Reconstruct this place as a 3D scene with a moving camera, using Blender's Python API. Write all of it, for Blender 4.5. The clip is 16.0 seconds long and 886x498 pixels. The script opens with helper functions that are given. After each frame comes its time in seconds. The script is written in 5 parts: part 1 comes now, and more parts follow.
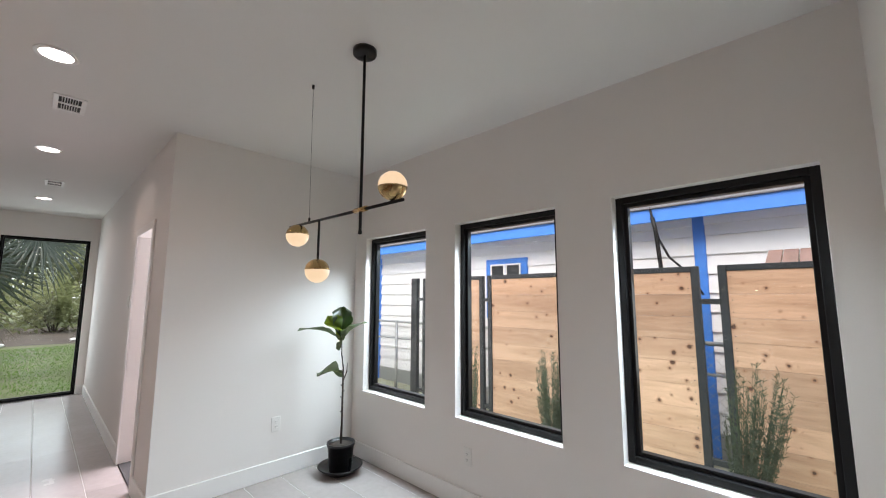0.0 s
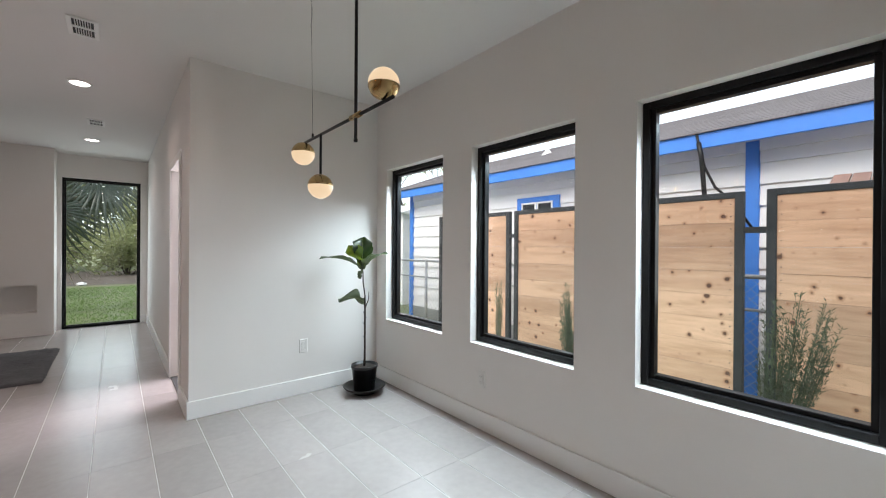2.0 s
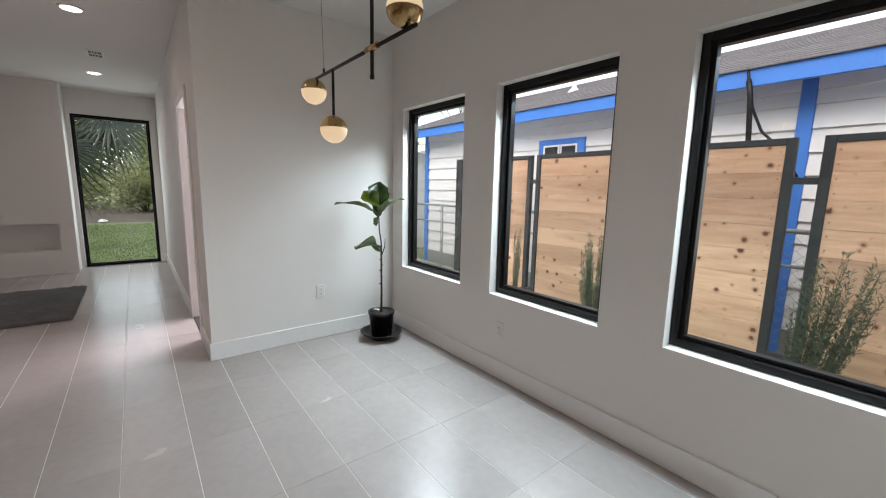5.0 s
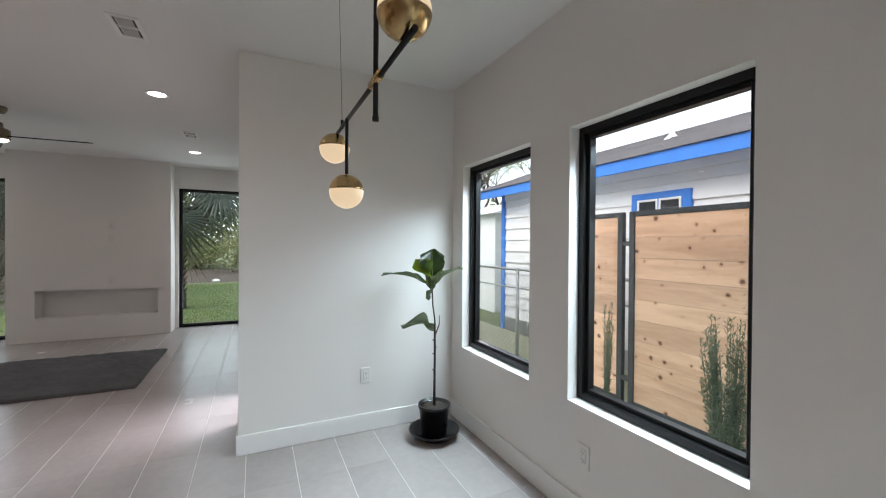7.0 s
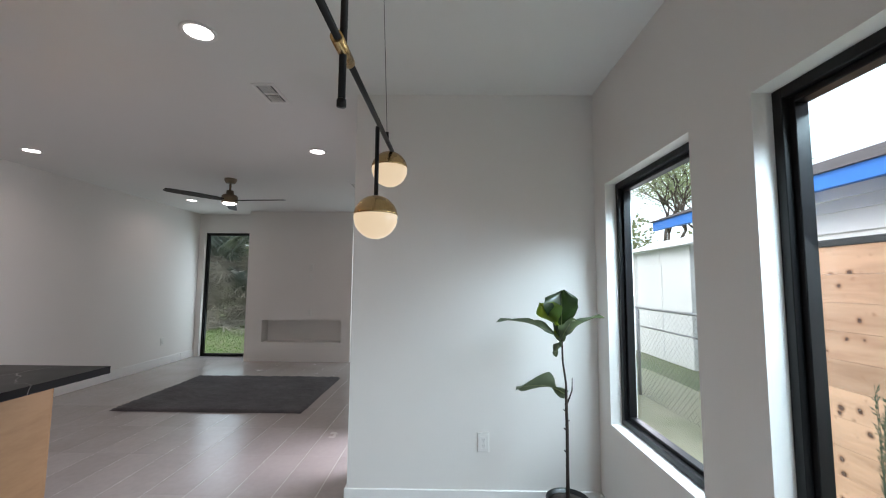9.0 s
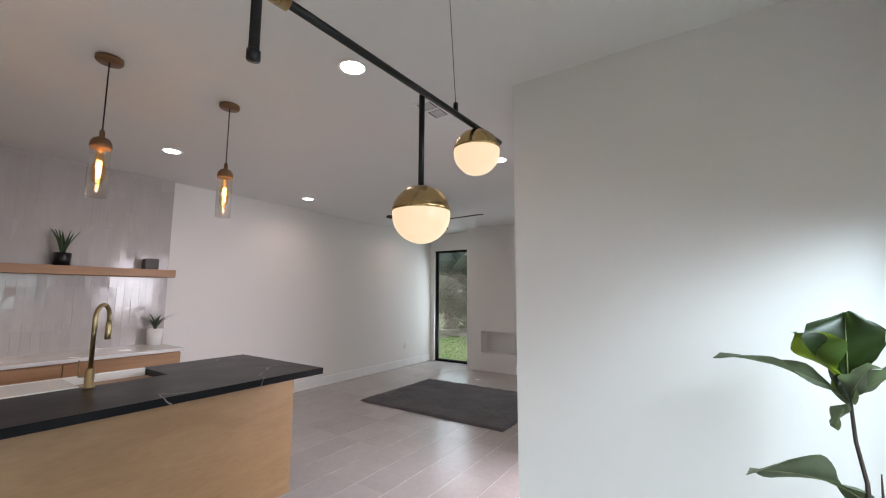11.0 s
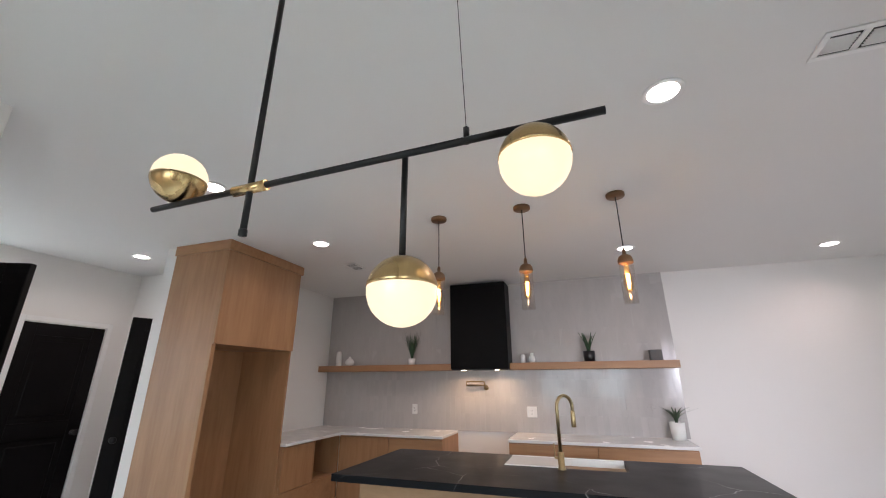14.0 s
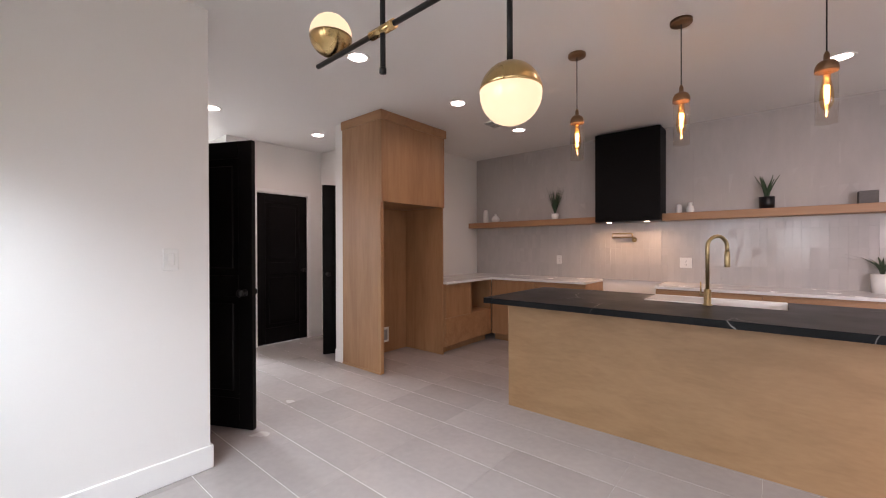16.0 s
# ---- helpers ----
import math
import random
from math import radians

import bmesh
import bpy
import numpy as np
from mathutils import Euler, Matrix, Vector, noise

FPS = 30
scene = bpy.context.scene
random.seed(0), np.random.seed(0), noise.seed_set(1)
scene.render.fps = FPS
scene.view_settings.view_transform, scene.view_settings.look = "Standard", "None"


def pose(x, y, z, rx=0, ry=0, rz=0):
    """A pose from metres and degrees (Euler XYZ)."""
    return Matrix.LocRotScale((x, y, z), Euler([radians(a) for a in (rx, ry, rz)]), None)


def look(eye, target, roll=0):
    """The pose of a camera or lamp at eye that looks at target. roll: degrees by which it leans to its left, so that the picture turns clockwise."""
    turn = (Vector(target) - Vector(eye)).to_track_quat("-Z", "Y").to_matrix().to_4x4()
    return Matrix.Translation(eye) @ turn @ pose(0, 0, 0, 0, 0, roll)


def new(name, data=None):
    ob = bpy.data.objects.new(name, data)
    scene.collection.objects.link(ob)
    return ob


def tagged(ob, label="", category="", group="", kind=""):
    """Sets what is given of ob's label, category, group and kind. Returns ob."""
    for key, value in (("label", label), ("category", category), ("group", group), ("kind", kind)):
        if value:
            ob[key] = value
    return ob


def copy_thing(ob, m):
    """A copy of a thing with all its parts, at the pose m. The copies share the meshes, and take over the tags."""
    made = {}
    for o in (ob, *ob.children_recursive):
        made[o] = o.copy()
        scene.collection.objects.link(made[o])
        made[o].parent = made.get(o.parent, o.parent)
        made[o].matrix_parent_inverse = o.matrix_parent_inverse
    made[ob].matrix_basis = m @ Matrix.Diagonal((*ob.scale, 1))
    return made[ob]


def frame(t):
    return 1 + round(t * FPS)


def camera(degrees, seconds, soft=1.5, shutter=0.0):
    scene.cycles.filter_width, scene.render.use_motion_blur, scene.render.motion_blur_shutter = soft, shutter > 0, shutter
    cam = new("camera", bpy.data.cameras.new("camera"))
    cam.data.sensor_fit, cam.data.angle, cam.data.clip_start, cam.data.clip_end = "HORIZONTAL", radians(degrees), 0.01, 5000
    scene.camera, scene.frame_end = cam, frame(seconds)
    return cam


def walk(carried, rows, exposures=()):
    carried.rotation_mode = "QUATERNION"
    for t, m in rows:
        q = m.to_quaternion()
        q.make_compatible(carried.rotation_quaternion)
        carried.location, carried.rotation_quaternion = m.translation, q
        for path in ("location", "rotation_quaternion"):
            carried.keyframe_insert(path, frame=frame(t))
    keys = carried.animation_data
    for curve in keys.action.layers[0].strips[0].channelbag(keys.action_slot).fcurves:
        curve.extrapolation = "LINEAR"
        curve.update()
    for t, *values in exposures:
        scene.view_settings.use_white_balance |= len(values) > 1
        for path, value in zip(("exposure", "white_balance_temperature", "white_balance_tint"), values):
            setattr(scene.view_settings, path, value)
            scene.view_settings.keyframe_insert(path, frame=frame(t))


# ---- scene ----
cam = camera(96.7, 16.0, 1.1)
PATH = [
    (0, (-0.929, 1.273, 1.477), (-2.315, 2.695, 1.718), 0.1),
    (0.5, (-0.917, 1.361, 1.482), (-2.331, 2.736, 1.817), 0.2),
    (1, (-0.907, 1.426, 1.429), (-2.368, 2.751, 1.763), 0.2),
    (1.5, (-0.883, 1.458, 1.356), (-2.393, 2.753, 1.563), 0.3),
    (2, (-0.867, 1.481, 1.293), (-2.404, 2.76, 1.288), 0.4),
    (2.5, (-0.86, 1.472, 1.245), (-2.398, 2.732, 1.024), 0.4),
    (3, (-0.853, 1.468, 1.24), (-2.384, 2.704, 0.881), 0.4),
    (3.5, (-0.83, 1.458, 1.278), (-2.363, 2.679, 0.878), 0.5),
    (6, (-1.173, 1.726, 1.365), (-2.809, 2.866, 1.205), 0.5),
    (6.5, (-1.257, 1.882, 1.392), (-2.973, 2.905, 1.307), 0.4),
    (7, (-1.379, 2.002, 1.412), (-3.184, 2.864, 1.395), 0.4),
    (7.5, (-1.479, 2.124, 1.43), (-3.36, 2.803, 1.477), 0.4),
    (8, (-1.537, 2.284, 1.426), (-3.479, 2.747, 1.535), 0.4),
    (8.5, (-1.597, 2.425, 1.425), (-3.579, 2.651, 1.569), 0.4),
    (9, (-1.739, 2.528, 1.424), (-3.732, 2.505, 1.594), 0.5),
    (11.5, (-2.372, 2.925, 1.45), (-3.802, 1.551, 1.715), -0.1),
    (12, (-2.577, 2.997, 1.453), (-3.723, 1.394, 1.794), -0.4),
    (12.5, (-2.76, 2.987, 1.462), (-3.547, 1.199, 1.89), -0.6),
    (13, (-2.915, 2.959, 1.49), (-3.267, 1.063, 2.021), -0.7),
    (13.5, (-3.091, 2.942, 1.489), (-2.94, 1.045, 2.107), -0.5),
    (14, (-3.184, 2.948, 1.46), (-2.567, 1.156, 2.098), -0.2),
    (14.5, (-3.25, 2.998, 1.427), (-2.31, 1.327, 1.998), -0.2),
    (15, (-3.289, 3.021, 1.382), (-2.152, 1.428, 1.794), -0.1),
    (15.5, (-3.303, 3.036, 1.34), (-2.06, 1.482, 1.54), -0.2),
    (16, (-3.306, 3.031, 1.297), (-2.018, 1.501, 1.289), -0.2),
]
EXPOSURES = [
    (0, 0.24, 6750, 20), (1.5, 0.22, 6650, 18), (2.5, -0.02, 6650, 17), (3.5, -0.12, 6650, 18), (6, -0.06, 6900, 19), (7.5, 0.0, 6350, 15), (9, 0.0, 6300, 15),
    (11.5, 0.46, 6500, 17), (12.5, 0.6, 6350, 16), (13.2, 0.66, 6300, 15), (14, 0.78, 6200, 15), (15, 0.76, 6400, 17), (16, 0.64, 6950, 28),
]
walk(cam, [(t, look(eye, target, roll)) for t, eye, target, roll in PATH], EXPOSURES)

# ---- light: overcast sky, one soft sun, the lamps of the house ----
world = bpy.data.worlds.new("overcast")
scene.world = world
world.use_nodes = True
wn, wl = world.node_tree.nodes, world.node_tree.links
wn.clear()
sky = wn.new("ShaderNodeTexSky")
sky.sky_type, sky.sun_disc = "NISHITA", False
sky.sun_elevation, sky.sun_rotation = radians(39), radians(189)
sky.air_density, sky.dust_density, sky.ozone_density = 1.0, 4.0, 1.0
pale = wn.new("ShaderNodeMixRGB")
pale.inputs[0].default_value = 0.72
pale.inputs[2].default_value = (13.6, 14.5, 15.5, 1)
bg = wn.new("ShaderNodeBackground")
bg.inputs[1].default_value = 0.15
wo = wn.new("ShaderNodeOutputWorld")
wl.new(sky.outputs[0], pale.inputs[1])
wl.new(pale.outputs[0], bg.inputs[0])
wl.new(bg.outputs[0], wo.inputs[0])

sun_data = bpy.data.lights.new("sun", "SUN")
sun_data.energy, sun_data.angle, sun_data.color = 2.4, radians(40), (1.0, 0.96, 0.9)
sun = new("sun", sun_data)
sun.matrix_world = look((-2, -8, 10), (-4, 4, 0))

CAN_WATTS, WINDOW_WATTS, YARD_WATTS, SKY_WATTS = 1.9, 22.0, 9.0, 20.5


def area_lamp(name, eye, target, sx, sy, watts, colour, spread=180, shape="RECTANGLE"):
    data = bpy.data.lights.new(name, "AREA")
    data.shape, data.size, data.size_y, data.energy, data.color = shape, sx, sy, watts, colour
    data.spread = radians(spread)
    ob = new(name, data)
    ob.matrix_world = look(eye, target)
    return ob


# ---- materials ----
def nodes_of(m):
    m.use_nodes = True
    return m.node_tree.nodes, m.node_tree.links


def material(name, base, rough=0.5, metal=0.0, vary=0.08, scale=3.0, fine=60.0, bump=0.05, stretch=(1, 1, 1), coat=0.0, second=None, rough_vary=0.08, random_tone=0.0, spec=0.5):
    """A surface with tone variation at two scales, roughness variation and a fine relief."""
    m = bpy.data.materials.new(name)
    n, l = nodes_of(m)
    p = n["Principled BSDF"]
    tc = n.new("ShaderNodeTexCoord")
    mp = n.new("ShaderNodeMapping")
    mp.inputs["Scale"].default_value = stretch
    own, slide = n.new("ShaderNodeObjectInfo"), n.new("ShaderNodeVectorMath")
    slide.operation = "MULTIPLY_ADD"
    slide.inputs[1].default_value = (13.0, 29.0, 7.0)
    l.new(own.outputs["Random"], slide.inputs[0])
    l.new(tc.outputs["Object"], slide.inputs[2])
    l.new(slide.outputs[0], mp.inputs[0])
    big, small = n.new("ShaderNodeTexNoise"), n.new("ShaderNodeTexNoise")
    big.inputs["Scale"].default_value, small.inputs["Scale"].default_value = scale, fine
    big.inputs["Detail"].default_value, small.inputs["Detail"].default_value = 5, 3
    for k in (big, small):
        l.new(mp.outputs[0], k.inputs["Vector"])
    ramp = n.new("ShaderNodeValToRGB")
    other = second or tuple(c * (1 - 2.2 * vary) for c in base)
    ramp.color_ramp.elements[0].position, ramp.color_ramp.elements[1].position = 0.3, 0.7
    ramp.color_ramp.elements[0].color, ramp.color_ramp.elements[1].color = (*other, 1), (*base, 1)
    add = n.new("ShaderNodeMath")
    add.operation = "MULTIPLY_ADD"
    add.inputs[1].default_value = 0.35
    l.new(small.outputs["Fac"], add.inputs[0])
    sub = n.new("ShaderNodeMath")
    sub.operation = "MULTIPLY"
    sub.inputs[1].default_value = 0.65
    l.new(big.outputs["Fac"], sub.inputs[0])
    l.new(sub.outputs[0], add.inputs[2])
    l.new(add.outputs[0], ramp.inputs[0])
    col = ramp.outputs[0]
    if random_tone:
        info, hsv = n.new("ShaderNodeObjectInfo"), n.new("ShaderNodeHueSaturation")
        mr = n.new("ShaderNodeMapRange")
        mr.inputs[3].default_value, mr.inputs[4].default_value = 1 - random_tone, 1 + random_tone
        l.new(info.outputs["Random"], mr.inputs[0])
        l.new(mr.outputs[0], hsv.inputs["Value"])
        l.new(col, hsv.inputs["Color"])
        col = hsv.outputs[0]
    l.new(col, p.inputs["Base Color"])
    rr = n.new("ShaderNodeMapRange")
    rr.inputs[3].default_value, rr.inputs[4].default_value = max(0.02, rough - rough_vary), min(1, rough + rough_vary)
    l.new(big.outputs["Fac"], rr.inputs[0])
    l.new(rr.outputs[0], p.inputs["Roughness"])
    p.inputs["Metallic"].default_value = metal
    p.inputs["Coat Weight"].default_value = coat
    p.inputs["Specular IOR Level"].default_value = spec
    if bump:
        b = n.new("ShaderNodeBump")
        b.inputs["Strength"].default_value, b.inputs["Distance"].default_value = bump, 0.01
        l.new(small.outputs["Fac"], b.inputs["Height"])
        l.new(b.outputs[0], p.inputs["Normal"])
    return m


def wood(name, light, dark, axis=0, grain=14.0, rough=0.45, knots=False, random_tone=0.06, ratio=14.0):
    """Straight-grained wood with its fibres along an axis; optionally with dark knots."""
    m = bpy.data.materials.new(name)
    n, l = nodes_of(m)
    p = n["Principled BSDF"]
    tc, mp = n.new("ShaderNodeTexCoord"), n.new("ShaderNodeMapping")
    info = n.new("ShaderNodeObjectInfo")
    shift = n.new("ShaderNodeVectorMath")
    shift.operation = "MULTIPLY_ADD"
    shift.inputs[1].default_value = (17.0, 31.0, 23.0)
    l.new(info.outputs["Random"], shift.inputs[0])
    l.new(tc.outputs["Object"], shift.inputs[2])
    st = [grain, grain, grain]
    st[axis] = grain / ratio
    mp.inputs["Scale"].default_value = st
    l.new(shift.outputs[0], mp.inputs[0])
    n1, n2 = n.new("ShaderNodeTexNoise"), n.new("ShaderNodeTexNoise")
    n1.inputs["Scale"].default_value, n1.inputs["Detail"].default_value, n1.inputs["Distortion"].default_value = 0.8, 6, 1.2
    n2.inputs["Scale"].default_value, n2.inputs["Detail"].default_value = 6.0, 3
    for k in (n1, n2):
        l.new(mp.outputs[0], k.inputs["Vector"])
    mixv = n.new("ShaderNodeMath")
    mixv.operation = "MULTIPLY_ADD"
    mixv.inputs[1].default_value = 0.3
    l.new(n2.outputs["Fac"], mixv.inputs[0])
    half = n.new("ShaderNodeMath")
    half.operation = "MULTIPLY"
    half.inputs[1].default_value = 0.7
    l.new(n1.outputs["Fac"], half.inputs[0])
    l.new(half.outputs[0], mixv.inputs[2])
    ramp = n.new("ShaderNodeValToRGB")
    ramp.color_ramp.elements[0].position, ramp.color_ramp.elements[1].position = 0.34, 0.62
    ramp.color_ramp.elements[0].color, ramp.color_ramp.elements[1].color = (*dark, 1), (*light, 1)
    l.new(mixv.outputs[0], ramp.inputs[0])
    col = ramp.outputs[0]
    hsv, mr = n.new("ShaderNodeHueSaturation"), n.new("ShaderNodeMapRange")
    mr.inputs[3].default_value, mr.inputs[4].default_value = 1 - random_tone, 1 + random_tone
    l.new(info.outputs["Random"], mr.inputs[0])
    l.new(mr.outputs[0], hsv.inputs["Value"])
    l.new(col, hsv.inputs["Color"])
    col = hsv.outputs[0]
    if knots:
        parts_of, flat = n.new("ShaderNodeSeparateXYZ"), n.new("ShaderNodeCombineXYZ")
        warp, wadd = n.new("ShaderNodeTexNoise"), n.new("ShaderNodeVectorMath")
        warp.inputs["Scale"].default_value = 26.0
        wadd.operation = "MULTIPLY_ADD"
        wadd.inputs[1].default_value = (0.02, 0.02, 0.02)
        l.new(shift.outputs[0], warp.inputs["Vector"])
        l.new(warp.outputs["Color"], wadd.inputs[0])
        l.new(shift.outputs[0], wadd.inputs[2])
        l.new(wadd.outputs[0], parts_of.inputs[0])
        l.new(parts_of.outputs[0], flat.inputs[0])
        l.new(parts_of.outputs[2], flat.inputs[1])
        v = n.new("ShaderNodeTexVoronoi")
        v.voronoi_dimensions = "2D"
        v.inputs["Scale"].default_value = 8.0
        l.new(flat.outputs[0], v.inputs["Vector"])
        pick, size, edge = n.new("ShaderNodeSeparateColor"), n.new("ShaderNodeMapRange"), n.new("ShaderNodeMath")
        l.new(v.outputs["Color"], pick.inputs[0])
        l.new(pick.outputs[0], size.inputs[0])
        size.inputs[1].default_value, size.inputs[2].default_value = 0.5, 1.0
        size.inputs[3].default_value, size.inputs[4].default_value = -0.06, 0.125
        edge.operation = "SUBTRACT"
        l.new(v.outputs["Distance"], edge.inputs[0])
        l.new(size.outputs[0], edge.inputs[1])
        ring, kr = n.new("ShaderNodeValToRGB"), n.new("ShaderNodeValToRGB")
        ring.color_ramp.elements[0].position, ring.color_ramp.elements[1].position = 0.02, 0.16
        kr.color_ramp.elements[0].position, kr.color_ramp.elements[1].position = 0.0, 0.035
        l.new(edge.outputs[0], ring.inputs[0])
        l.new(edge.outputs[0], kr.inputs[0])
        halo, km2 = n.new("ShaderNodeMixRGB"), n.new("ShaderNodeMixRGB")
        halo.inputs[1].default_value = (dark[0] * 0.82, dark[1] * 0.72, dark[2] * 0.65, 1)
        l.new(ring.outputs[0], halo.inputs[0])
        l.new(col, halo.inputs[2])
        km2.inputs[1].default_value = (dark[0] * 0.22, dark[1] * 0.17, dark[2] * 0.16, 1)
        l.new(kr.outputs[0], km2.inputs[0])
        l.new(halo.outputs[0], km2.inputs[2])
        col = km2.outputs[0]
    l.new(col, p.inputs["Base Color"])
    p.inputs["Roughness"].default_value = rough
    b = n.new("ShaderNodeBump")
    b.inputs["Strength"].default_value, b.inputs["Distance"].default_value = 0.12, 0.004
    l.new(n2.outputs["Fac"], b.inputs["Height"])
    l.new(b.outputs[0], p.inputs["Normal"])
    return m


def glowing(name, colour, strength, base=(0.9, 0.88, 0.82)):
    m = bpy.data.materials.new(name)
    n, l = nodes_of(m)
    p = n["Principled BSDF"]
    p.inputs["Base Color"].default_value = (*base, 1)
    p.inputs["Emission Color"].default_value = (*colour, 1)
    p.inputs["Emission Strength"].default_value = strength
    p.inputs["Roughness"].default_value = 0.3
    return m


def glass(name, tint=(0.96, 0.99, 0.98), rough=0.0, least=0.025):
    """Thin clear glazing: mostly clear, with a true mirror share that grows at grazing angles."""
    m = bpy.data.materials.new(name)
    n, l = nodes_of(m)
    n.clear()
    out, mix = n.new("ShaderNodeOutputMaterial"), n.new("ShaderNodeMixShader")
    tr, gl = n.new("ShaderNodeBsdfTransparent"), n.new("ShaderNodeBsdfGlossy")
    fr, pw, mr = n.new("ShaderNodeLayerWeight"), n.new("ShaderNodeMath"), n.new("ShaderNodeMapRange")
    pw.operation = "POWER"
    pw.inputs[1].default_value = 5.0
    fr.inputs[0].default_value = 0.5
    mr.inputs[3].default_value, mr.inputs[4].default_value = least, 0.8
    tr.inputs[0].default_value = (*tint, 1)
    gl.inputs["Roughness"].default_value = rough
    l.new(fr.outputs["Facing"], pw.inputs[0])
    l.new(pw.outputs[0], mr.inputs[0])
    l.new(mr.outputs[0], mix.inputs[0])
    l.new(tr.outputs[0], mix.inputs[1])
    l.new(gl.outputs[0], mix.inputs[2])
    l.new(mix.outputs[0], out.inputs[0])
    return m


def veined_stone(name):
    """Honed black stone with thin wandering white veins."""
    m = material(name, (0.007, 0.0072, 0.0085), 0.32, vary=0.2, scale=5, fine=90, bump=0.01, spec=0.16)
    n, l = m.node_tree.nodes, m.node_tree.links
    p = n["Principled BSDF"]
    tc = n.new("ShaderNodeTexCoord")
    ns = n.new("ShaderNodeTexNoise")
    ns.inputs["Scale"].default_value, ns.inputs["Detail"].default_value = 1.6, 4
    l.new(tc.outputs["Object"], ns.inputs["Vector"])
    mx = n.new("ShaderNodeMixRGB")
    mx.inputs[0].default_value = 0.3
    l.new(tc.outputs["Object"], mx.inputs[1])
    l.new(ns.outputs["Color"], mx.inputs[2])
    v = n.new("ShaderNodeTexVoronoi")
    v.feature = "DISTANCE_TO_EDGE"
    v.inputs["Scale"].default_value = 2.3
    l.new(mx.outputs[0], v.inputs["Vector"])
    r = n.new("ShaderNodeValToRGB")
    r.color_ramp.elements[0].position, r.color_ramp.elements[1].position = 0.0, 0.0055
    r.color_ramp.elements[0].color, r.color_ramp.elements[1].color = (1, 1, 1, 1), (0, 0, 0, 1)
    l.new(v.outputs["Distance"], r.inputs[0])
    n2 = n.new("ShaderNodeTexNoise")
    n2.inputs["Scale"].default_value = 2.1
    l.new(tc.outputs["Object"], n2.inputs["Vector"])
    r2 = n.new("ShaderNodeValToRGB")
    r2.color_ramp.elements[0].position, r2.color_ramp.elements[1].position = 0.47, 0.6
    l.new(n2.outputs["Fac"], r2.inputs[0])
    mul = n.new("ShaderNodeMath")
    mul.operation = "MULTIPLY"
    l.new(r.outputs[0], mul.inputs[0])
    l.new(r2.outputs[0], mul.inputs[1])
    old = p.inputs["Base Color"].links[0].from_socket
    mix = n.new("ShaderNodeMixRGB")
    mix.inputs[2].default_value = (0.55, 0.54, 0.52, 1)
    l.new(mul.outputs[0], mix.inputs[0])
    l.new(old, mix.inputs[1])
    l.new(mix.outputs[0], p.inputs["Base Color"])
    return m


PAINT = material("wall_paint", (0.80, 0.775, 0.745), 0.75, vary=0.015, scale=1.2, fine=180, bump=0.03)
CEILING = material("ceiling_paint", (0.78, 0.77, 0.75), 0.85, vary=0.015, scale=1.0, fine=160, bump=0.03)
TRIM = material("trim_paint", (0.83, 0.82, 0.80), 0.42, vary=0.015, scale=2, fine=80, bump=0.015)
BLACK_FRAME = material("black_window_frame", (0.006, 0.006, 0.007), 0.42, vary=0.15, fine=200, bump=0.01, spec=0.3)
BLACK_DOOR = material("black_door_paint", (0.005, 0.0042, 0.0042), 0.5, vary=0.15, scale=4, fine=70, bump=0.02, spec=0.12)
BLACK_METAL = material("black_metal", (0.012, 0.011, 0.011), 0.4, metal=0.4, vary=0.1, fine=150, bump=0.01)
BRASS = material("brushed_brass", (0.62, 0.43, 0.20), 0.27, metal=1.0, vary=0.1, scale=6, fine=120, bump=0.02, stretch=(1, 1, 0.1))
BRASS_FAUCET = material("satin_brass", (0.50, 0.38, 0.20), 0.3, metal=1.0, vary=0.1, fine=150, bump=0.01)
BRONZE = material("aged_bronze", (0.26, 0.15, 0.08), 0.42, metal=0.7, vary=0.12, fine=140, bump=0.02)
FLOOR_TILE = material("porcelain_floor_tile", (0.42, 0.38, 0.366), 0.25, vary=0.085, scale=1.7, fine=22, bump=0.008, random_tone=0.055, rough_vary=0.06)
GROUT = material("grout", (0.78, 0.76, 0.74), 0.9, vary=0.06, fine=200, bump=0.1)
WALL_TILE = material("glazed_wall_tile", (0.49, 0.462, 0.442), 0.15, vary=0.05, scale=7, fine=22, bump=0.14, stretch=(1, 1, 0.35), random_tone=0.03, rough_vary=0.05, spec=0.45)
TILE_GROUT = material("pale_tile_grout", (0.48, 0.455, 0.435), 0.85, vary=0.05, fine=200, bump=0.1)
OAK_V = wood("oak_upright", (0.40, 0.218, 0.105), (0.30, 0.15, 0.066), axis=2, grain=6, ratio=9)
OAK_X = wood("oak_lengthwise", (0.40, 0.218, 0.105), (0.30, 0.15, 0.066), axis=0, grain=6, ratio=9)
BIRCH = wood("pale_birch_panel", (0.34, 0.198, 0.098), (0.275, 0.154, 0.071), axis=0, grain=9, ratio=3.5, random_tone=0.02)
SHELF_WOOD = wood("shelf_oak", (0.37, 0.20, 0.10), (0.31, 0.16, 0.075), axis=0)
STONE = veined_stone("black_veined_stone")
QUARTZ = material("white_quartz", (0.76, 0.75, 0.73), 0.25, vary=0.03, scale=4, fine=120, bump=0.01)
PORCELAIN = material("white_ceramic", (0.82, 0.81, 0.78), 0.18, vary=0.02, fine=60, bump=0.01)
PLASTIC = material("white_plastic", (0.78, 0.77, 0.74), 0.4, vary=0.02, fine=90, bump=0.01)
SLOT = material("dark_slot", (0.05, 0.05, 0.05), 0.7)
